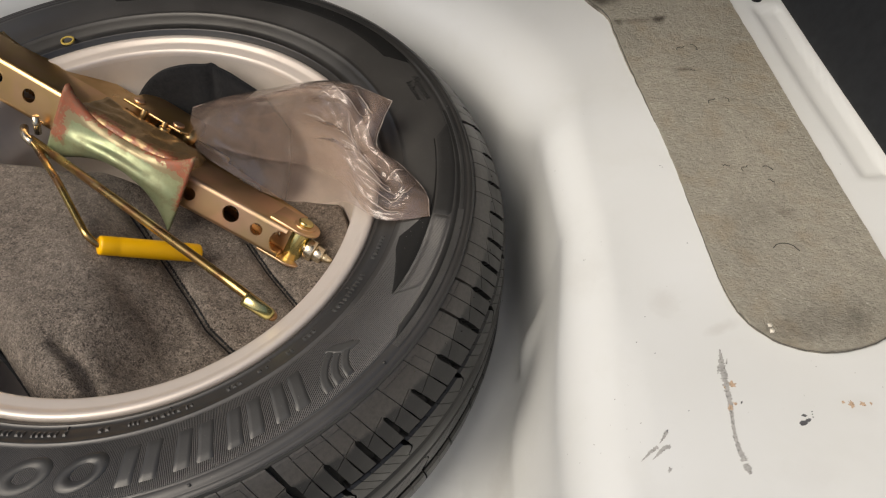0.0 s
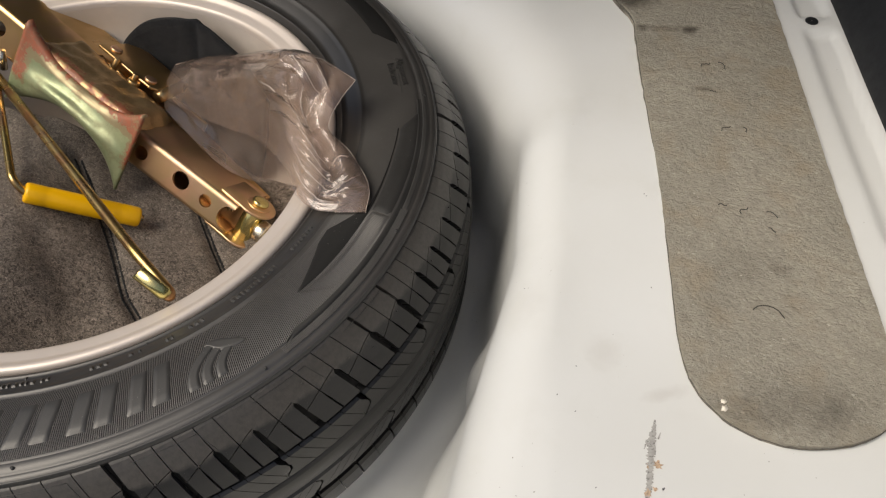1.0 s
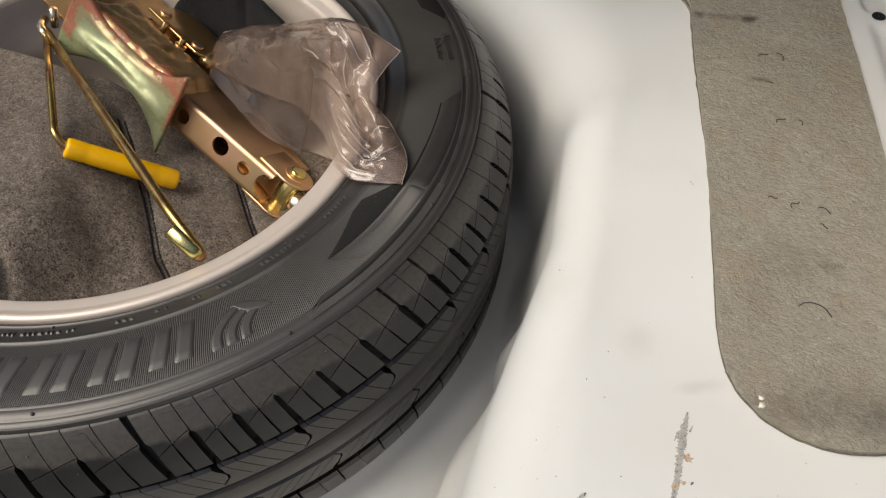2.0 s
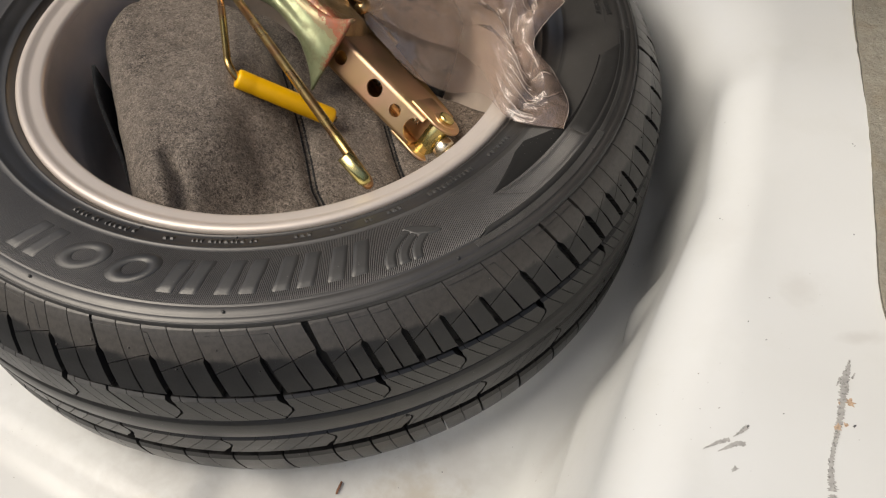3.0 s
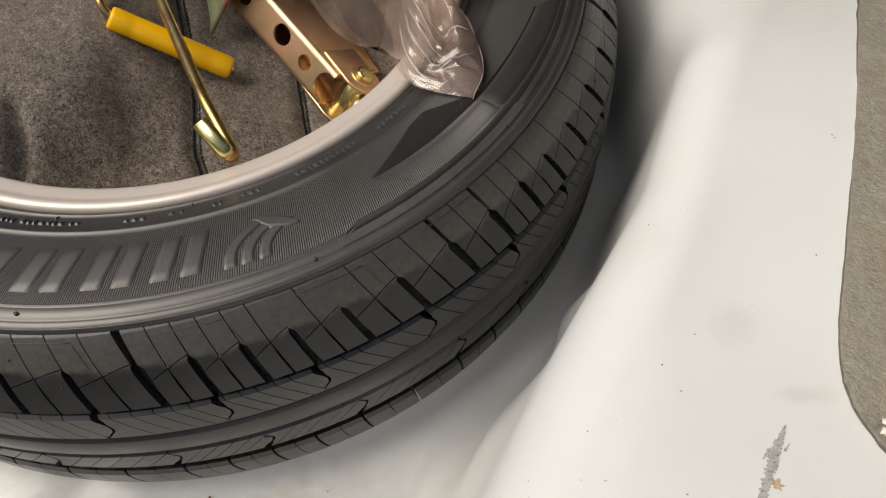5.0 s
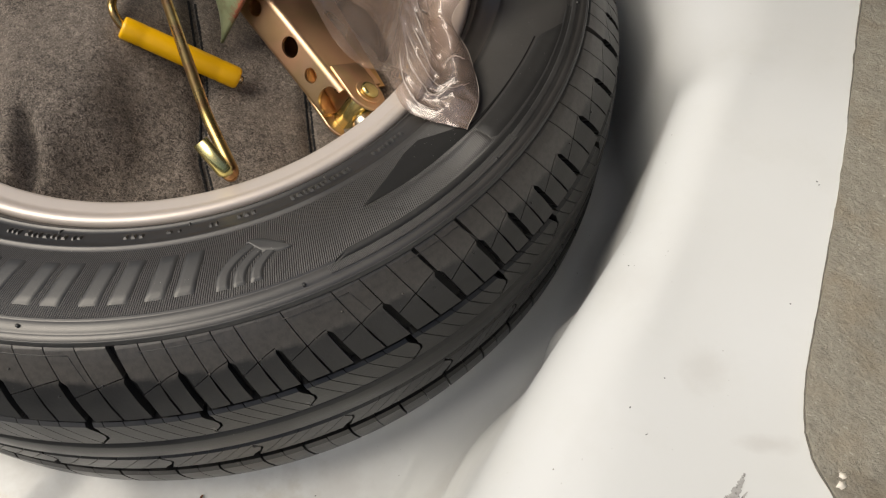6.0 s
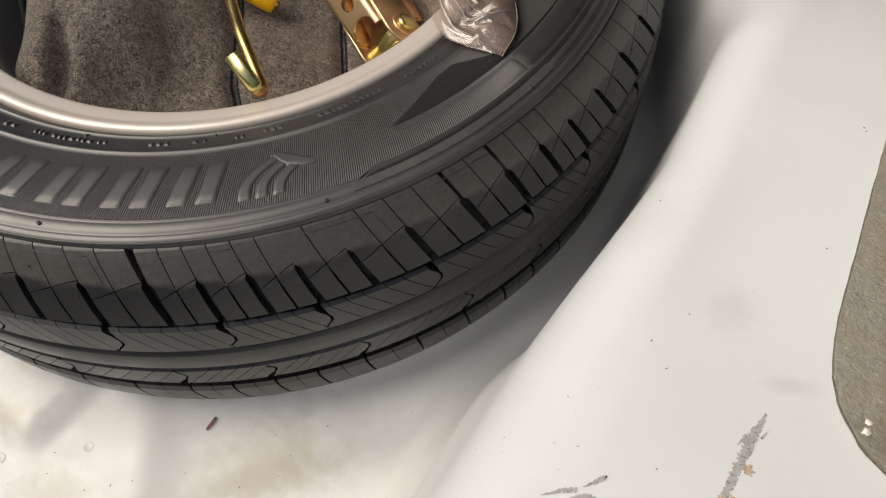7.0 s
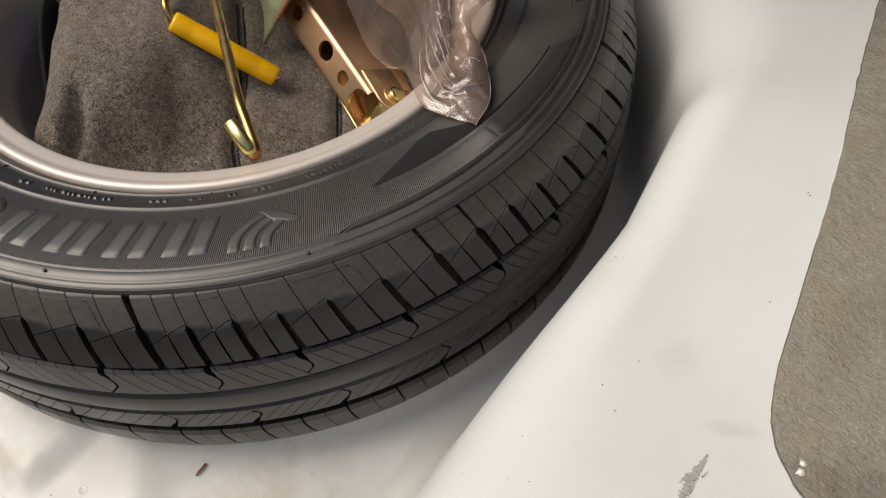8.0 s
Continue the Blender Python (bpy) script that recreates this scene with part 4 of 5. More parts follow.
part("far_flange", revolve([(0.190, -0.13), (0.2, -0.15), (0.2195, -0.168), (0.2205, -0.176), (0.216, -0.178), (0.19, -0.16)], 120), SILVER, wheel)


# ---- felt tool bag inside the wheel ----
def seam_line(line, x, y):
    """Distance to a broken line."""
    best = 9.0
    for (ax, ay), (bx, by) in zip(line, line[1:]):
        dx, dy = bx - ax, by - ay
        t = min(max(((x - ax) * dx + (y - ay) * dy) / (dx * dx + dy * dy), 0), 1)
        best = min(best, math.hypot(x - ax - t * dx, y - ay - t * dy))
    return best


SEAM_A = [(-0.025, 0.022), (0.024, -0.025), (0.055, -0.058), (0.078, -0.084), (0.100, -0.100), (0.130, -0.116)]
SEAM_B = [(0.080, 0.030), (0.110, -0.002), (0.130, -0.022), (0.147, -0.040), (0.168, -0.062)]


def felt_z(x, y):
    s = x + 0.35 * y
    z = -0.017 - 0.052 * smoothstep(-0.045, 0.035, s) - 0.024 * smoothstep(0.035, 0.13, s) - 0.012 * smoothstep(-0.06, 0.02, y)
    z += 0.016 * smoothstep(-0.13, -0.18, y) * smoothstep(0.03, 0.10, x)
    z -= 0.013 * math.exp(-(seam_line([(-0.014, -0.144), (0.008, -0.157), (0.024, -0.172), (0.036, -0.190)], x, y) / 0.0060) ** 2)
    z -= 0.009 * math.exp(-((x - 0.036) / 0.026) ** 2 - ((y + 0.146) / 0.020) ** 2)
    z += 0.007 * math.exp(-((x + 0.002) / 0.022) ** 2 - ((y + 0.172) / 0.016) ** 2)
    z += 0.004 * math.exp(-((x - 0.02) / 0.03) ** 2 - ((y + 0.108) / 0.018) ** 2)
    z -= 0.004 * math.exp(-(seam_line([(0.008, -0.072), (0.038, -0.096), (0.060, -0.122)], x, y) / 0.010) ** 2)
    z -= 0.010 * math.exp(-(seam_line(SEAM_A, x, y) / 0.0055) ** 2)
    z -= 0.008 * math.exp(-(seam_line(SEAM_B, x, y) / 0.0045) ** 2)
    z += 0.004 * noise.noise(Vector((x * 22, y * 22, 0.5))) + 0.0016 * noise.noise(Vector((x * 70, y * 70, 2.5)))
    return z


def felt_body():
    rows = []
    for i in range(121):
        x = -0.187 + 0.374 * i / 120
        lo = max(-math.sqrt(max(0.1935 ** 2 - x * x, 1e-6)), -0.2065 - 0.88 * x)
        hi = min(math.sqrt(max(0.187 ** 2 - x * x, 1e-6)), 0.052 + 0.05 * smoothstep(-0.06, 0.1, x))
        hi = max(hi, lo + 0.004)
        low = felt_z(x, lo) - 0.011 - 0.026 * max(0.0, 1 - (0.88 * x + lo + 0.2065) * 0.75 / 0.035) ** 2
        row = [(x, lo, -0.145), (x, lo, min(-0.09, low - 0.01)), (x, lo, low)]
        for j in range(91):
            v = j / 90
            y = lo + (hi - lo) * v
            d = min(y - lo, hi - y, x + 0.187)
            chord = (0.88 * x + y + 0.2065) * 0.75
            row.append((x, y, felt_z(x, y) - 0.009 * max(0.0, 1 - d / 0.009) ** 2 - 0.026 * max(0.0, 1 - chord / 0.035) ** 2))
        row += [(x, hi, felt_z(x, hi) - 0.02), (x, hi, -0.145)]
        rows.append(row)
    return loft(rows)


bag = thing("tool_bag", "soft dark grey felt tool bag lying inside the wheel", "tool bag")
part("body", felt_body(), FELT, bag)
for line, off in ((SEAM_A, 0.0026), (SEAM_A, -0.0026), (SEAM_B, 0.0022), (SEAM_B, -0.0022)):
    pts = []
    for (ax, ay), (bx, by) in zip(line, line[1:]):
        d = Vector((bx - ax, by - ay, 0)).normalized()
        for k in range(5):
            x, y = ax + (bx - ax) * k / 5 - d.y * off, ay + (by - ay) * k / 5 + d.x * off
            pts.append((x, y, felt_z(x, y) - 0.0005))
    part("piping", tube(pts, 0.0015, 8), FLAP, bag, "dark stitched seam")


def flap_back():
    """The bag's stiff dark end, standing against the barrel."""
    rows = []
    for i in range(37):
        u = i / 36
        a = radians(110 - 55 * u)
        top = -0.072 + 0.078 * min(1.0, (math.sin(math.pi * min(max(u * 0.93 + 0.05, 0), 1)) ** 0.45)) * (1 - 0.25 * u)
        row = []
        for j in range(15):
            v = j / 14
            r = 0.150 + 0.030 * v ** 0.7 + 0.004 * noise.noise(Vector((u * 5, v * 3, 4))) + 0.004 * math.exp(-((u - 0.48) / 0.03) ** 2)
            row.append((r * math.cos(a), r * math.sin(a), -0.145 + (top + 0.145) * v))
        rows.append(row)
    return solid(rows, 0.005)


def flap_side():
    rows = []
    for i in range(17):
        u = i / 16
        x, y = -0.160 + 0.120 * u, -0.080 - 0.096 * u
        top = -0.034 - 0.034 * u + 0.010 * math.sin(3 * u)
        rows.append([(x + 0.004 * math.sin(6 * u + 3 * v), y + 0.010 * (1 - v), -0.145 + (top + 0.145) * v) for v in (0, 0.25, 0.5, 0.75, 0.9, 1.0)])
    return solid(rows, 0.003)


part("end_flap", flap_back(), FLAP, bag, "dark felt end of the bag")
part("side_flap", flap_side(), FLAP, bag, "black edge of the lining")


# ---- scissor jack ----
AXIS_D, AXIS_U, AXIS_N = Vector((0.905, -0.300, -0.300)).normalized(), Vector((0.414, 0.470, 0.779)), None
AXIS_U = (AXIS_U - AXIS_D * AXIS_U.dot(AXIS_D)).normalized()
AXIS_N = AXIS_D.cross(AXIS_U)
jack = thing("scissor_jack", "folded scissor jack in worn yellow-brown zinc plating", "jack")
jack.matrix_world = Matrix.Translation((-0.0155, 0.068, 0.0167)) @ Matrix((AXIS_D, AXIS_U, AXIS_N)).transposed().to_4x4()


def shear(bm, a0, kb, kc):
    for v in bm.verts:
        v.co.y += kb * (v.co.x - a0)
        v.co.z += kc * (v.co.x - a0)
    return bm


def web(a0, a1, b0, b1, c, thick, holes, n=36, scoop=0.0):
    """A flat panel with round holes (a, b, radius) right through it; scoop: depth of a round bay in its far end."""
    bm = bmesh.new()
    cuts = [a0] + [h[0] + s * (h[2] + 0.004) for h in sorted(holes) for s in (-1, 1)] + [a1]
    spans = list(zip(cuts, cuts[1:]))
    for k, (p, q) in enumerate(spans):
        if k % 2 == 0:
            quad = [(p, b0), (q, b0), (q, b1), (p, b1)]
            if scoop and q == a1:
                bay = [(q - scoop * math.sin(math.pi * i / 16) ** 0.7, b0 + (b1 - b0) * (1 - math.cos(math.pi * i / 16)) / 2) for i in range(17)]
                quad = [(p, b0)] + bay + [(p, b1)]
                walls = [[bm.verts.new((*v, z)) for v in bay] for z in (c, c - thick)]
                for i in range(16):
                    bm.faces.new((walls[0][i], walls[1][i], walls[1][i + 1], walls[0][i + 1]))
            for z, way in ((c, 1), (c - thick, -1)):
                bm.faces.new([bm.verts.new((*v, z)) for v in quad[::way]])
            continue
        ha, hb, r = sorted(holes)[k // 2]
        marks = sorted({2 * math.pi * (i + 0.5) / n for i in range(n)} | {math.atan2(y - hb, x - ha) % (2 * math.pi) for x in (p, q) for y in (b0, b1)})
        ring, edge = [], []
        for t in marks:
            dx, dy = math.cos(t), math.sin(t)
            m = min((q - ha) / dx if dx > 1e-6 else 9, (p - ha) / dx if dx < -1e-6 else 9, (b1 - hb) / dy if dy > 1e-6 else 9, (b0 - hb) / dy if dy < -1e-6 else 9)
            ring.append((ha + r * dx, hb + r * dy))
            edge.append((ha + m * dx, hb + m * dy))
        layers = [[[bm.verts.new((*v, z)) for v in loop] for loop in (ring, edge)] for z in (c, c - thick)]
        for i in range(len(marks)):
            j = (i + 1) % len(marks)
            (r0, e0), (r1, e1) = layers
            bm.faces.new((r0[i], e0[i], e0[j], r0[j]))
            bm.faces.new((r1[j], e1[j], e1[i], r1[i]))
            bm.faces.new((r0[j], r1[j], r1[i], r0[i]))
    return bm


def flange(a0, a1, edge, sgn, cf, depth, fold, thick):
    """One side of a channel, from the rounded fold back."""
    arc = (0, 0.26, 0.52, 0.79, 1.05, 1.31, math.pi / 2)
    outer = [(edge - sgn * fold * (1 - math.sin(t)), cf - fold * (1 - math.cos(t))) for t in arc] + [(edge, cf - depth)]
    inner = [(edge - sgn * (fold - (fold - thick) * math.sin(t)), cf - fold + (fold - thick) * math.cos(t)) for t in arc] + [(edge - sgn * thick, cf - depth)]
    loop = outer + inner[::-1]
    return loft([[(p, b, c) for b, c in loop] for p in (a0, (a0 + a1) / 2, a1)], True, True)


def merge(*meshes):
    out = bmesh.new()
    for bm in meshes:
        me = bpy.data.meshes.new("piece")
        bm.to_mesh(me)
        bm.free()
        out.from_mesh(me)
        bpy.data.meshes.remove(me)
    bmesh.ops.remove_doubles(out, verts=out.verts[:], dist=0.00002)
    for e in out.edges:
        if len(e.link_faces) == 2 and e.calc_face_angle(0) > 0.7:
            e.smooth = False
    return out


def arm(a0, a1, bt, bb, cf, depth, holes=(), fold=0.005, thick=0.0024, scoop=0.0):
    """A pressed channel: a web with holes and two flanges that run back from it by depth."""
    return merge(web(a0, a1, bb + fold, bt - fold, cf, thick, holes, 36, scoop), flange(a0, a1, bt, 1, cf, depth, fold, thick), flange(a0, a1, bb, -1, cf, depth, fold, thick))


near_right = part("arm", shear(arm(0.028, 0.167, -0.0240, -0.0580, -0.0145, 0.048, ((0.0680, -0.041, 0.0066), (0.1115, -0.0385, 0.0084), (0.1395, -0.0400, 0.0062)), scoop=0.0125), 0.065, -0.015, -0.09), ZINC_PINK, jack, "copper-toned pressed steel arm with round holes")
near_left = part("arm", arm(-0.200, -0.040, -0.0165, -0.0585, -0.0165, 0.048, ((-0.1125, -0.0365, 0.0068), (-0.1480, -0.0360, 0.0058))), ZINC, jack)
part("arm", shear(arm(-0.01, 0.168, -0.0270, -0.0560, -0.066, 0.040), 0.0, -0.01, 0.16), ZINC, jack)
part("arm", arm(-0.200, -0.01, -0.0200, -0.0560, -0.066, 0.046), ZINC_DARK, jack)


def ear(b, side=1):
    pts = [(0.145, -0.027), (0.166, -0.0265)]
    pts += [(0.1740 + 0.0185 * math.sin(t), -0.0445 + 0.0185 * math.cos(t)) for t in [math.pi * i / 18 for i in range(19)]]
    pts += [(0.145, -0.063)]
    bm = plate([(side * a, c) for a, c in pts], 0, 0.0030, 0.0010)
    # plate lies in a, c: turn its height into b
    for v in bm.verts:
        v.co = Vector((v.co.x, b + v.co.z, v.co.y))
    bmesh.ops.recalc_face_normals(bm, faces=bm.faces)
    return bm


to_b = Matrix.Rotation(-math.pi / 2, 4, "X")   # local z of a cylinder to b
to_a = Matrix.Rotation(math.pi / 2, 4, "Y")    # local z of a cylinder to a
for b in (-0.0265, -0.0625):
    part("ear", ear(b), ZINC_PINK, jack)
    part("ear", ear(b, -1.13), ZINC, jack)
for a in (0.1755, -0.198):
    part("trunnion", cylinder(0.0095, -0.0610, -0.0255, 28, Matrix.Translation((a, 0, -0.0455)) @ to_b, 0.0012), BRASS, jack, "yellow plated trunnion nut")
    part("washer", cylinder(0.0112, -0.0240, -0.0222, 28, Matrix.Translation((a, 0, -0.0455)) @ to_b, 0.0006), ZINC_PINK, jack)
    part("pin_head", cylinder(0.0078, -0.0225, -0.0180, 24, Matrix.Translation((a, 0, -0.0455)) @ to_b, 0.0020), BRASS, jack)
part("collar", cylinder(0.0108, 0.1865, 0.1955, 28, Matrix.Translation((0, -0.043, -0.0455)) @ to_a, 0.001), STEEL, jack)
part("collar", cylinder(0.0082, 0.1955, 0.2045, 24, Matrix.Translation((0, -0.043, -0.0455)) @ to_a, 0.001), STEEL, jack)
turns = []
for i in range(420):
    t = i / 420
    turns.append((-0.19 + 0.40 * t, 0.0051 if i % 4 < 2 else 0.0043))
turns += [(0.212, 0.0036), (0.2145, 0.003)]
screw = loft([[(a, -0.043 + r * math.cos(2 * math.pi * k / 12), -0.0455 + r * math.sin(2 * math.pi * k / 12)) for k in range(12)] for a, r in turns], True, True)
part("screw", screw, STEEL, jack, "threaded steel spindle")


def saddle():
    rows = []
    for i in range(49):
        p = -1 + 2 * i / 48
        top = -0.0225 + 0.0240 * abs(p) ** 3.2
        bot = -0.0480 - 0.0310 * abs(p) ** 2.0
        row = []
        for j in range(25):
            q = j / 24
            b = top + (bot - top) * q
            c = -0.0070 * q * p * p + 0.0055 * (1 - p * p) * math.sin(math.pi * q ** 2.2) - 0.006 * (1 - p * p) * q ** 5
            c += 0.0035 * (1 - p * p) * math.exp(-((q - 0.60) / 0.11) ** 2)
            c += 0.0050 * abs(p) ** 6 - 0.003 * (1 - abs(p)) * smoothstep(0.12, 0.0, q)
            row.append((0.0695 * p, b, c + 0.0004 * noise.noise(Vector((p * 6, q * 4, 1)))))
        # the upper rim folds back
        row = [(0.0695 * p, top - 0.0005, row[0][2] - 0.010 * (1 - abs(p)) - 0.002), (0.0695 * p, top + 0.0006, row[0][2] - 0.0015)] + row
        rows.append(row)
    return solid(rows, 0.0026)


part("saddle", saddle(), SADDLE, jack, "green plated load saddle with worn red primer")


def saddle_edge(low):
    """The rolled edge of the saddle's panel."""
    pts = []
    for i in range(41):
        p = -0.93 + 1.86 * i / 40
        top = -0.0225 + 0.0240 * abs(p) ** 3.2
        bot = -0.0480 - 0.0310 * abs(p) ** 2.0
        b = bot + 0.0012 if low else top - 0.0052
        c = -0.0070 * p * p - 0.0052 * (1 - p * p) if low else 0.0028 * abs(p) ** 6 + 0.0006
        pts.append((0.0695 * p, b, c + 0.0006 * noise.noise(Vector((p * 9, 2.0, b)))))
    return tube(pts, 0.0019, 8)


part("rolled_edge", saddle_edge(False), SADDLE, jack)


def head_top():
    rows = []
    for i in range(31):
        a = -0.058 + 0.118 * i / 30
        row = []
        for j in range(21):
            c = -0.004 - 0.060 * j / 20
            dent = 0.0022 * math.exp(-((a - 0.012) / 0.010) ** 2 - ((c + 0.030) / 0.008) ** 2) + 0.0018 * math.exp(-((a + 0.012) / 0.008) ** 2 - ((c + 0.022) / 0.006) ** 2)
            row.append((a, -0.0135 - dent + 0.0030 * noise.noise(Vector((a * 60, c * 60, 3))) + 0.0012 * noise.noise(Vector((a * 150, c * 150, 8))) - 0.013 * smoothstep(0.044, 0.060, a) ** 2 - 0.006 * smoothstep(0.8, 1.0, j / 20), c))
        rows.append([(a, -0.026, -0.0025)] + row + [(a, -0.034, -0.066)])
    return solid(rows, 0.002)


part("head", head_top(), GRIMY, jack, "dented brown plated head")
gear = plate([(-0.047, -0.062), (0.020, -0.060), (0.026, -0.066), (0.016, -0.112), (-0.034, -0.114), (-0.046, -0.100)], 0, 0.003, 0.0008)
for v in gear.verts:
    v.co = Vector((v.co.x, -0.0115 + v.co.z, v.co.y))
bmesh.ops.recalc_face_normals(gear, faces=gear.faces)
part("hinge_plate", gear, ZINC, jack)
lip = tube([(0.0275, -0.0150, -0.068), (0.0225, -0.0150, -0.090), (0.0180, -0.0150, -0.113)], 0.0062, 14)
part("rolled_lip", lip, ZINC_DARK, jack, "rolled end of the hinge plate")
for a, c, r in ((-0.021, -0.0595, 0.0030), (0.006, -0.0560, 0.0058), (0.003, -0.0585, 0.0026)):
    part("pin", cylinder(r, -0.022, -0.0065 if r < 0.005 else -0.0115, 18, Matrix.Translation((a, 0, c)) @ to_b, 0.0006), ZINC_DARK, jack)
for a, c in ((-0.036, -0.074), (0.012, -0.070)):
    part("rivet", cylinder(0.0058, -0.009, -0.0062, 20, Matrix.Translation((a, 0, c)) @ to_b, 0.0012), ZINC_PINK, jack)
foot = plate([(-0.055, -0.078), (0.055, -0.078), (0.055, -0.034), (-0.055, -0.034)], -0.125, -0.121, 0.001)
part("foot", foot, ZINC_DARK, jack)


# ---- folding crank handle ----
crank = thing("crank_handle", "thin plated steel jack crank with a yellow plastic grip", "jack handle")
HINGE = (-0.125, 0.066, -0.012)
part("rod", tube(bend([HINGE, (-0.070, 0.008, -0.004), (-0.0225, -0.0465, -0.0065), (-0.0145, -0.0487, -0.0165), (-0.008, -0.0450, -0.0215)], 0.008), 0.0033), ROD, crank, "yellow-green plated rod")
rod2 = bend([HINGE, (-0.02, -0.001, -0.004), (0.119, -0.0895, 0.004), (0.1555, -0.1085, -0.0055), (0.1590, -0.1135, -0.0030), (0.1560, -0.1145, 0.0030), (0.1400, -0.1130, 0.0185)], 0.010)
n2 = len(rod2)
part("rod", tube(rod2[: n2 - 7], 0.0040), ROD, crank, "brown and yellow stained rod")
part("hook", tube(rod2[n2 - 9 :], [0.0042] * 3 + [0.0055] * (len(rod2[n2 - 9 :]) - 3), 14, 0.75), BRASS, crank, "flattened bright hook end")
part("eye", tube(bend([(-0.138, 0.080, -0.012), (-0.130, 0.066, -0.010), (-0.119, 0.060, -0.012)], 0.006), 0.0042), STEEL, crank)
part("pin", tube([(-0.121, 0.074, -0.012), (-0.118, 0.078, 0.006)], 0.0035), STEEL, crank)
gl, gr = Vector((-0.0145, -0.0487, -0.0170)), Vector((0.0505, -0.0100, -0.0685))
along_g = [gl.lerp(gr, t) for t in (0, 0.01, 0.03, 0.16, 0.18, 0.2, 0.5, 0.8, 0.82, 0.84, 0.97, 0.99, 1.0)]
part("grip", tube(along_g, [0.0070, 0.0082, 0.0086, 0.0086, 0.0083, 0.0086, 0.0087, 0.0087, 0.0084, 0.0087, 0.0087, 0.0082, 0.0074], 20), YELLOW, crank, "bright yellow plastic sleeve")
part("rod_end", tube([gr - (gr - gl) * 0.05, gr + (gr - gl) * 0.035], 0.0030, 10), STEEL, crank)


# ---- clear plastic bag ----
def spline(points, t):
    """Catmull-Rom through points, t from 0 to 1."""
    p = [Vector(q) for q in points]
    p = [p[0] * 2 - p[1]] + p + [p[-1] * 2 - p[-2]]
    k = t * (len(p) - 3)
    i = min(int(k), len(p) - 4)
    u = k - i
    a, b, c, d = p[i : i + 4]
    return 0.5 * ((2 * b) + (c - a) * u + (2 * a - 5 * b + 4 * c - d) * u * u + (3 * b - a - 3 * c + d) * u ** 3)


BAG_UP = [(-0.006, 0.164, -0.049), (0.030, 0.166, -0.034), (0.081, 0.162, -0.016), (0.135, 0.136, 0.020), (0.181, 0.106, 0.049), (0.205, 0.096, 0.050), (0.224, 0.089, 0.047)]
BAG_LOW = [(0.020, 0.099, -0.046), (0.062, 0.073, -0.046), (0.107, 0.045, -0.040), (0.156, 0.018, -0.018), (0.196, 0.000, 0.010), (0.231, -0.022, 0.0165), (0.2700, -0.0145, 0.0175)]
BAG_L = [(0.020, 0.099, -0.046), (0.002, 0.132, -0.046), (-0.006, 0.164, -0.049)]
BAG_R = [(0.2700, -0.0145, 0.0175), (0.2640, 0.0080, 0.0215), (0.2400, 0.0330, 0.0250), (0.2170, 0.0470, 0.0320), (0.2190, 0.0680, 0.0425), (0.2240, 0.0890, 0.0470)]


def creases(seed):
    """Sharp folds: two ends, height, half width. A long crease under the pouch, pleats at the gathered corner, and loose ones."""
    rnd = random.Random(seed)
    out = [(0.55, 0.46, 0.79, 0.37, 0.0075, 0.016), (0.79, 0.37, 0.87, 0.55, 0.0065, 0.013), (0.87, 0.55, 0.80, 0.72, 0.0040, 0.014), (0.30, 0.74, 0.92, 0.78, 0.0045, 0.018), (0.62, 0.70, 0.78, 0.90, 0.0035, 0.014), (0.78, 0.90, 0.93, 0.80, 0.0030, 0.012), (0.88, 0.30, 0.97, 0.34, 0.0030, 0.013), (0.86, 0.10, 0.97, 0.24, 0.0028, 0.013)]
    for k in range(5):
        v = 0.05 + 0.062 * k
        out.append((0.70 + 0.012 * k, v + 0.02, 0.90 - 0.008 * k, v - 0.005 + 0.02 * rnd.random(), 0.0050, 0.010))
    for i in range(9):
        u, v, t = rnd.uniform(0.30, 0.80), rnd.uniform(0.30, 0.80), rnd.uniform(-0.7, 0.7)
        size = rnd.uniform(0.06, 0.16)
        out.append((u, v, u + size * math.cos(t), v + size * math.sin(t) * 1.2, rnd.uniform(0.0010, 0.0022), rnd.uniform(0.006, 0.011)))
    return out


def facets(q):
    """Crumpled film: tilted flats that meet in sharp folds."""
    dist, pts = noise.voronoi(q)
    c = pts[0]
    k = math.sin(c.x * 12.9 + c.y * 78.2) * 43.7
    tilt = math.sin(k) * (q.x - c.x) + math.cos(k * 1.7) * (q.y - c.y)
    return 0.9 * tilt * min(1.0, (dist[1] - dist[0]) * 3) + 0.6 * max(0.0, 1 - (dist[1] - dist[0]) * 5)


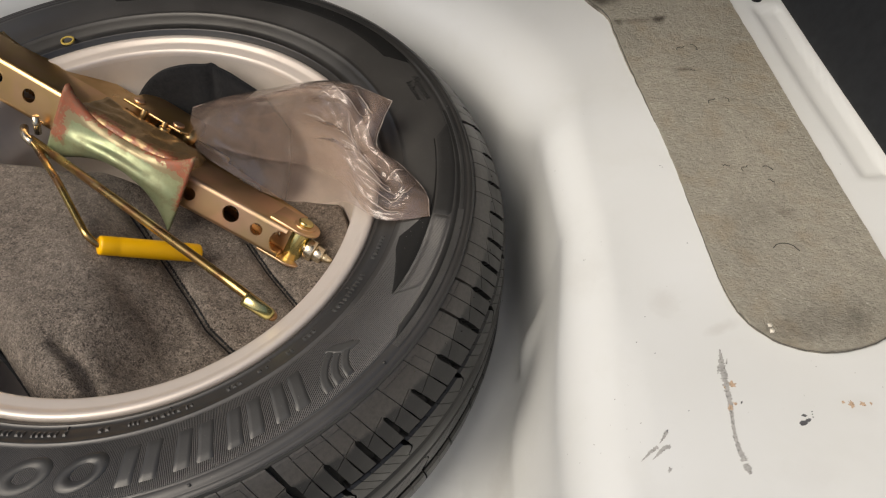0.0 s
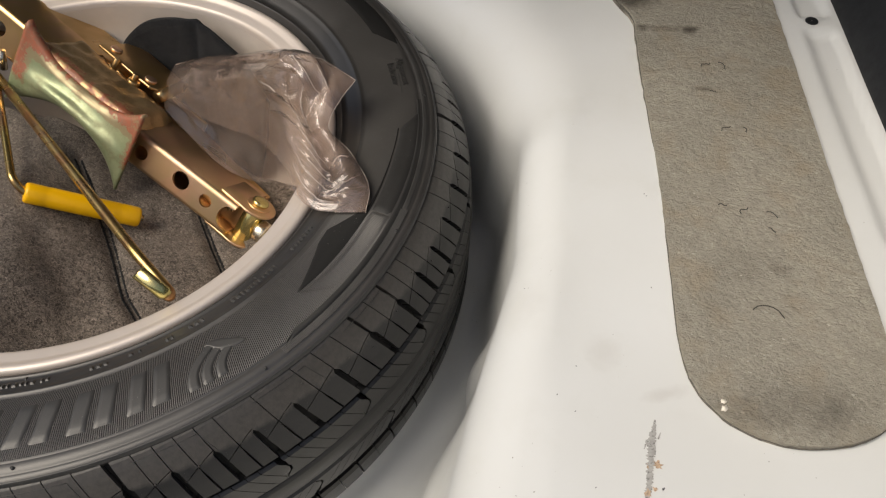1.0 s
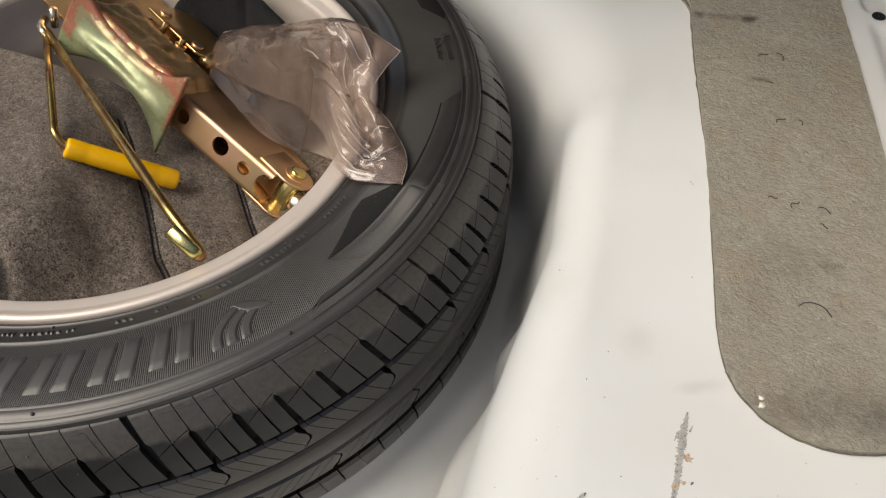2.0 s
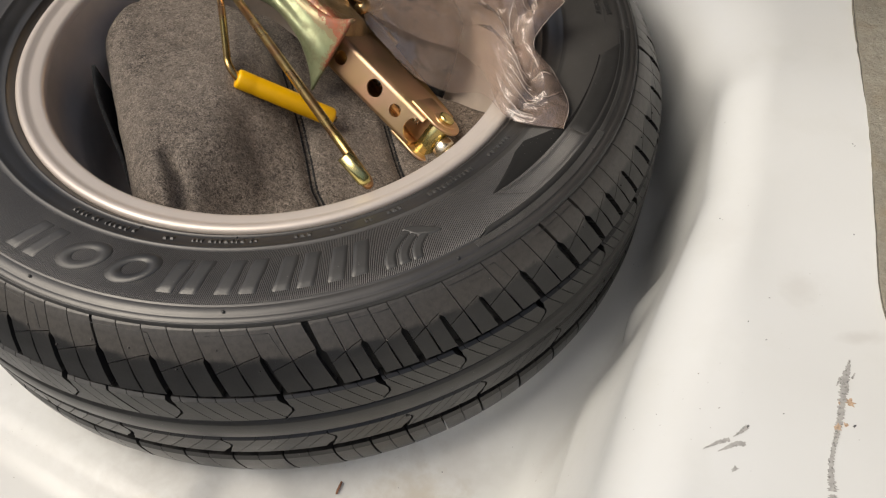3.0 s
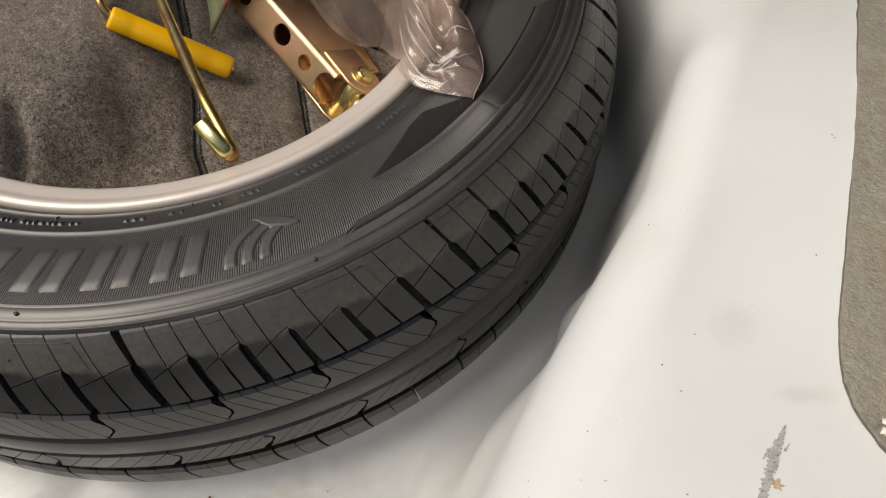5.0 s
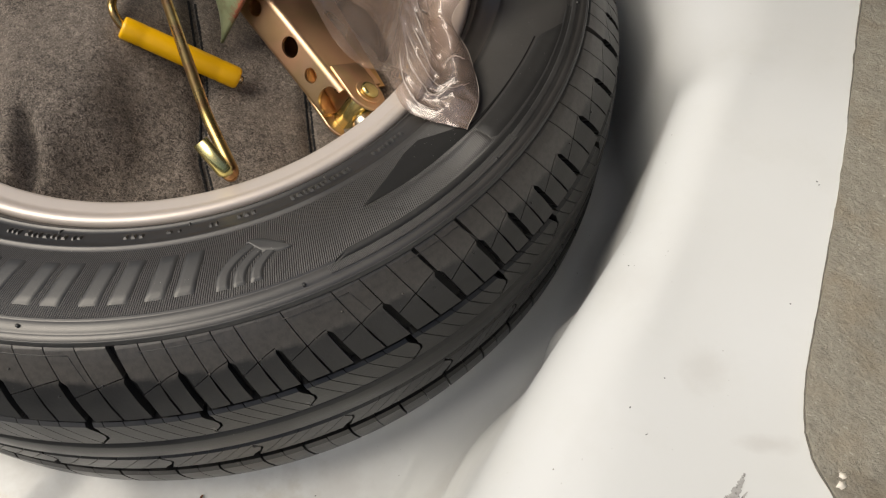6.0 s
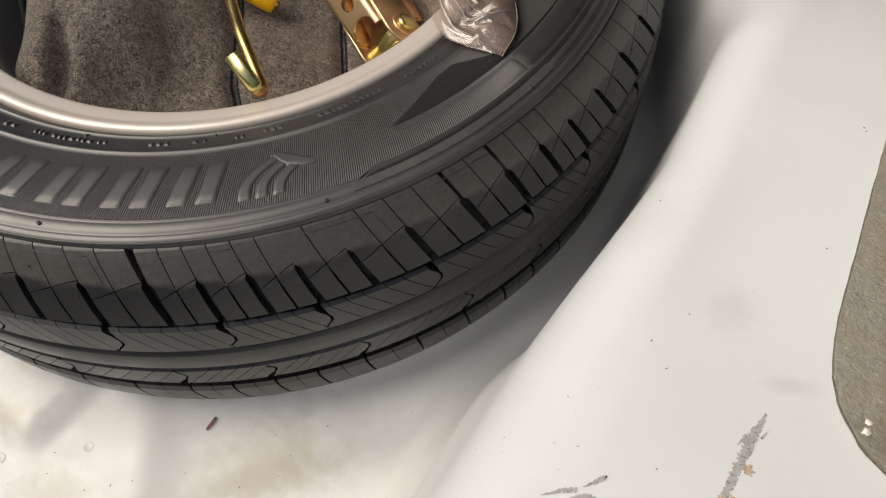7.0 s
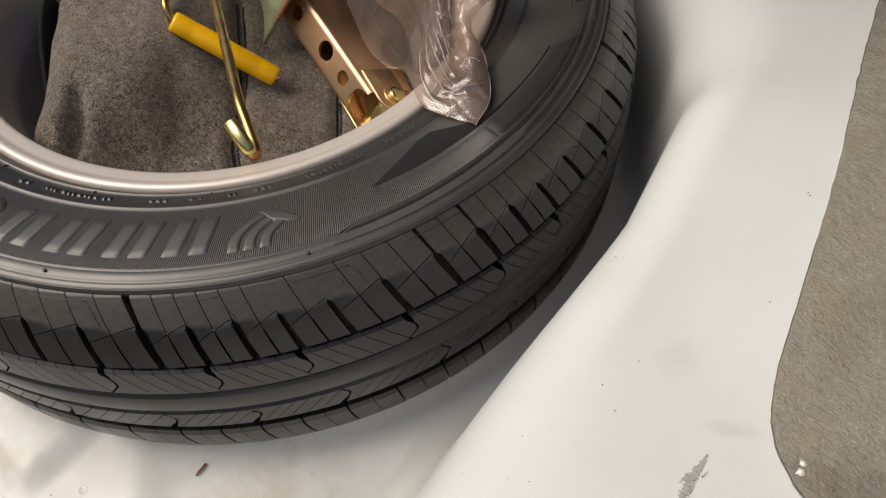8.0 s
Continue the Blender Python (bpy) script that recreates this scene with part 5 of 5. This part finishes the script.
def film(raise_by, crumple, seed, span=(0.0, 1.0, 0.0, 1.0), n=230, k=150, short=0.0):
    """The bag's film over a share of its length and width."""
    folds = creases(int(seed * 10))
    rows = []
    for i in range(n + 1):
        u = span[0] + (span[1] - span[0]) * i / n
        row = []
        for j in range(k + 1):
            v = span[2] + (span[3] - span[2]) * j / k
            v = v + short * (1 - v) * (1 - smoothstep(0.45, 0.80, u))
            lo, up, le, ri = spline(BAG_LOW, u), spline(BAG_UP, u), spline(BAG_L, v), spline(BAG_R, v)
            c00, c10, c01, c11 = Vector(BAG_LOW[0]), Vector(BAG_LOW[-1]), Vector(BAG_UP[0]), Vector(BAG_UP[-1])
            p = lo * (1 - v) + up * v + le * (1 - u) + ri * u - (c00 * (1 - u) * (1 - v) + c10 * u * (1 - v) + c01 * (1 - u) * v + c11 * u * v)
            hump = math.sin(math.pi * u) ** 0.8 * math.sin(math.pi * v) ** 0.7
            pinch = math.exp(-((u - 0.86) / 0.05) ** 2) * math.sin(math.pi * v)
            p.z += raise_by * (hump - 0.55 * pinch)
            q = Vector((u * 7.0 + seed, v * 5.0, seed))
            ridge = facets(Vector((q.x * 0.75, q.y * 0.95, seed)))
            ridge2 = facets(Vector((q.x * 1.7 + 0.5 * q.y, q.y * 1.9, seed + 3)))
            fold = 0.0
            for ua, va, ub, vb, h, w in folds:
                du, dv = ub - ua, vb - va
                k2 = min(max(((u - ua) * du + (v - va) * dv) / (du * du + dv * dv), 0.0), 1.0)
                d = math.hypot(u - ua - k2 * du, (v - va - k2 * dv) * 0.6)
                fold += h * max(0.0, 1 - d / w) * math.sin(math.pi * min(max(k2, 0.05), 0.95))
            edge = min(1.0, 6 * min(u, 1 - u, v, 1 - v) + 0.25)
            rough = 0.30 + 0.7 * smoothstep(0.35, 0.75, u)
            p.z += edge * (crumple * rough * (1.2 * ridge + 0.30 * ridge2 - 0.3) + fold)
            p.x += edge * crumple * 0.6 * noise.noise(q * 1.7)
            p.y += edge * crumple * 0.6 * noise.noise(q * 1.9 + Vector((9, 0, 0)))
            r = math.hypot(p.x, p.y)
            if r > 0.199:
                p.z = max(p.z, (wall_z(r) if r > 0.2215 else 0.004) + 0.0022)
            row.append(p)
        rows.append(row)
    return loft(rows)


pouch = thing("plastic_bag", "crumpled clear plastic bag draped over the rim and tyre", "plastic bag")
upper = film(0.028, 0.0024, 1.3, short=0.20)
upper.verts.ensure_lookup_table()
hem = {"top": [upper.verts[i * 151 + 150].co.copy() for i in range(231)], "end": [upper.verts[230 * 151 + j].co.copy() for j in range(151)]}
def crease_line(ua, va, ub, vb, count=24):
    """Points of the upper film along one fold."""
    out = []
    for i in range(count + 1):
        t = i / count
        u, v = min(max(ua + (ub - ua) * t, 0.0), 1.0), min(max(va + (vb - va) * t, 0.0), 1.0)
        out.append(upper.verts[round(u * 230) * 151 + round(v * 150)].co + Vector((0, 0, 0.0004)))
    return out


sharp = [crease_line(*f[:4]) for f in creases(13)[:13]]
part("upper_film", upper, FILM, pouch)
# pale tubes along the folds paint their bright glints
for line in sharp:
    part("crease", tube(line, [0.00012 + 0.00030 * math.sin(math.pi * i / 24) for i in range(25)], 5), HEM, pouch, "doubled crease in the film, its glint painted pale")
part("turned_flap", film(0.030, 0.0030, 4.2, (0.14, 1.0, 0.72, 1.0), 110, 40), MILKY, pouch)
part("turned_flap", film(0.027, 0.0030, 5.1, (0.84, 1.0, 0.0, 0.52), 40, 70), MILKY, pouch)
for line in hem.values():
    part("hem", tube(line, 0.00022, 5), HEM, pouch, "bright welded edge of the bag")
part("lower_film", film(0.006, 0.0018, 7.7), FILM, pouch)


# ---- scrap on the well's floor ----
tz = -0.1955 + relief(0.202, -0.2655)
twig = part("twig", tube([(0.2030, -0.2710, tz), (0.2024, -0.2680, tz + 0.0007), (0.2020, -0.2640, tz + 0.0005), (0.2012, -0.2602, tz)], [0.0010, 0.0014, 0.0014, 0.0011], 7, 0.6), TWIG)
tagged(twig, "small brown scrap of bark on the well floor", "scrap")

# ---- tread blocks ----
shoulder = {p: shoulder_meshes(p) for p in (LARGE, MEDIUM, SMALL)}
ribs = {(p, k, n): rib_meshes(RIB_A if k > 0 else RIB_B, p, k, n) for p in (LARGE, MEDIUM, SMALL) for k in (1, -1) for n in (True, False)}
lowers = {p: lower_meshes(p) for p in (LARGE, MEDIUM, SMALL)}


def place(name, mesh, angle):
    ob = new(name, mesh)
    ob.parent = tyre
    ob.rotation_euler = (0, 0, radians(angle))


angle = -74.7
for i, size in enumerate(pitches):
    for mesh in shoulder[size]:
        place("shoulder_block", mesh, angle)
    for mesh in ribs[size, 1, i % 2 == 1]:
        place("rib_block", mesh, angle)
    for mesh in ribs[size, -1, i % 2 == 0]:
        place("lower_rib_block", mesh, angle - 2.6)
    for mesh in lowers[size]:
        place("lower_shoulder_block", mesh, angle - 3.0)
    angle += size
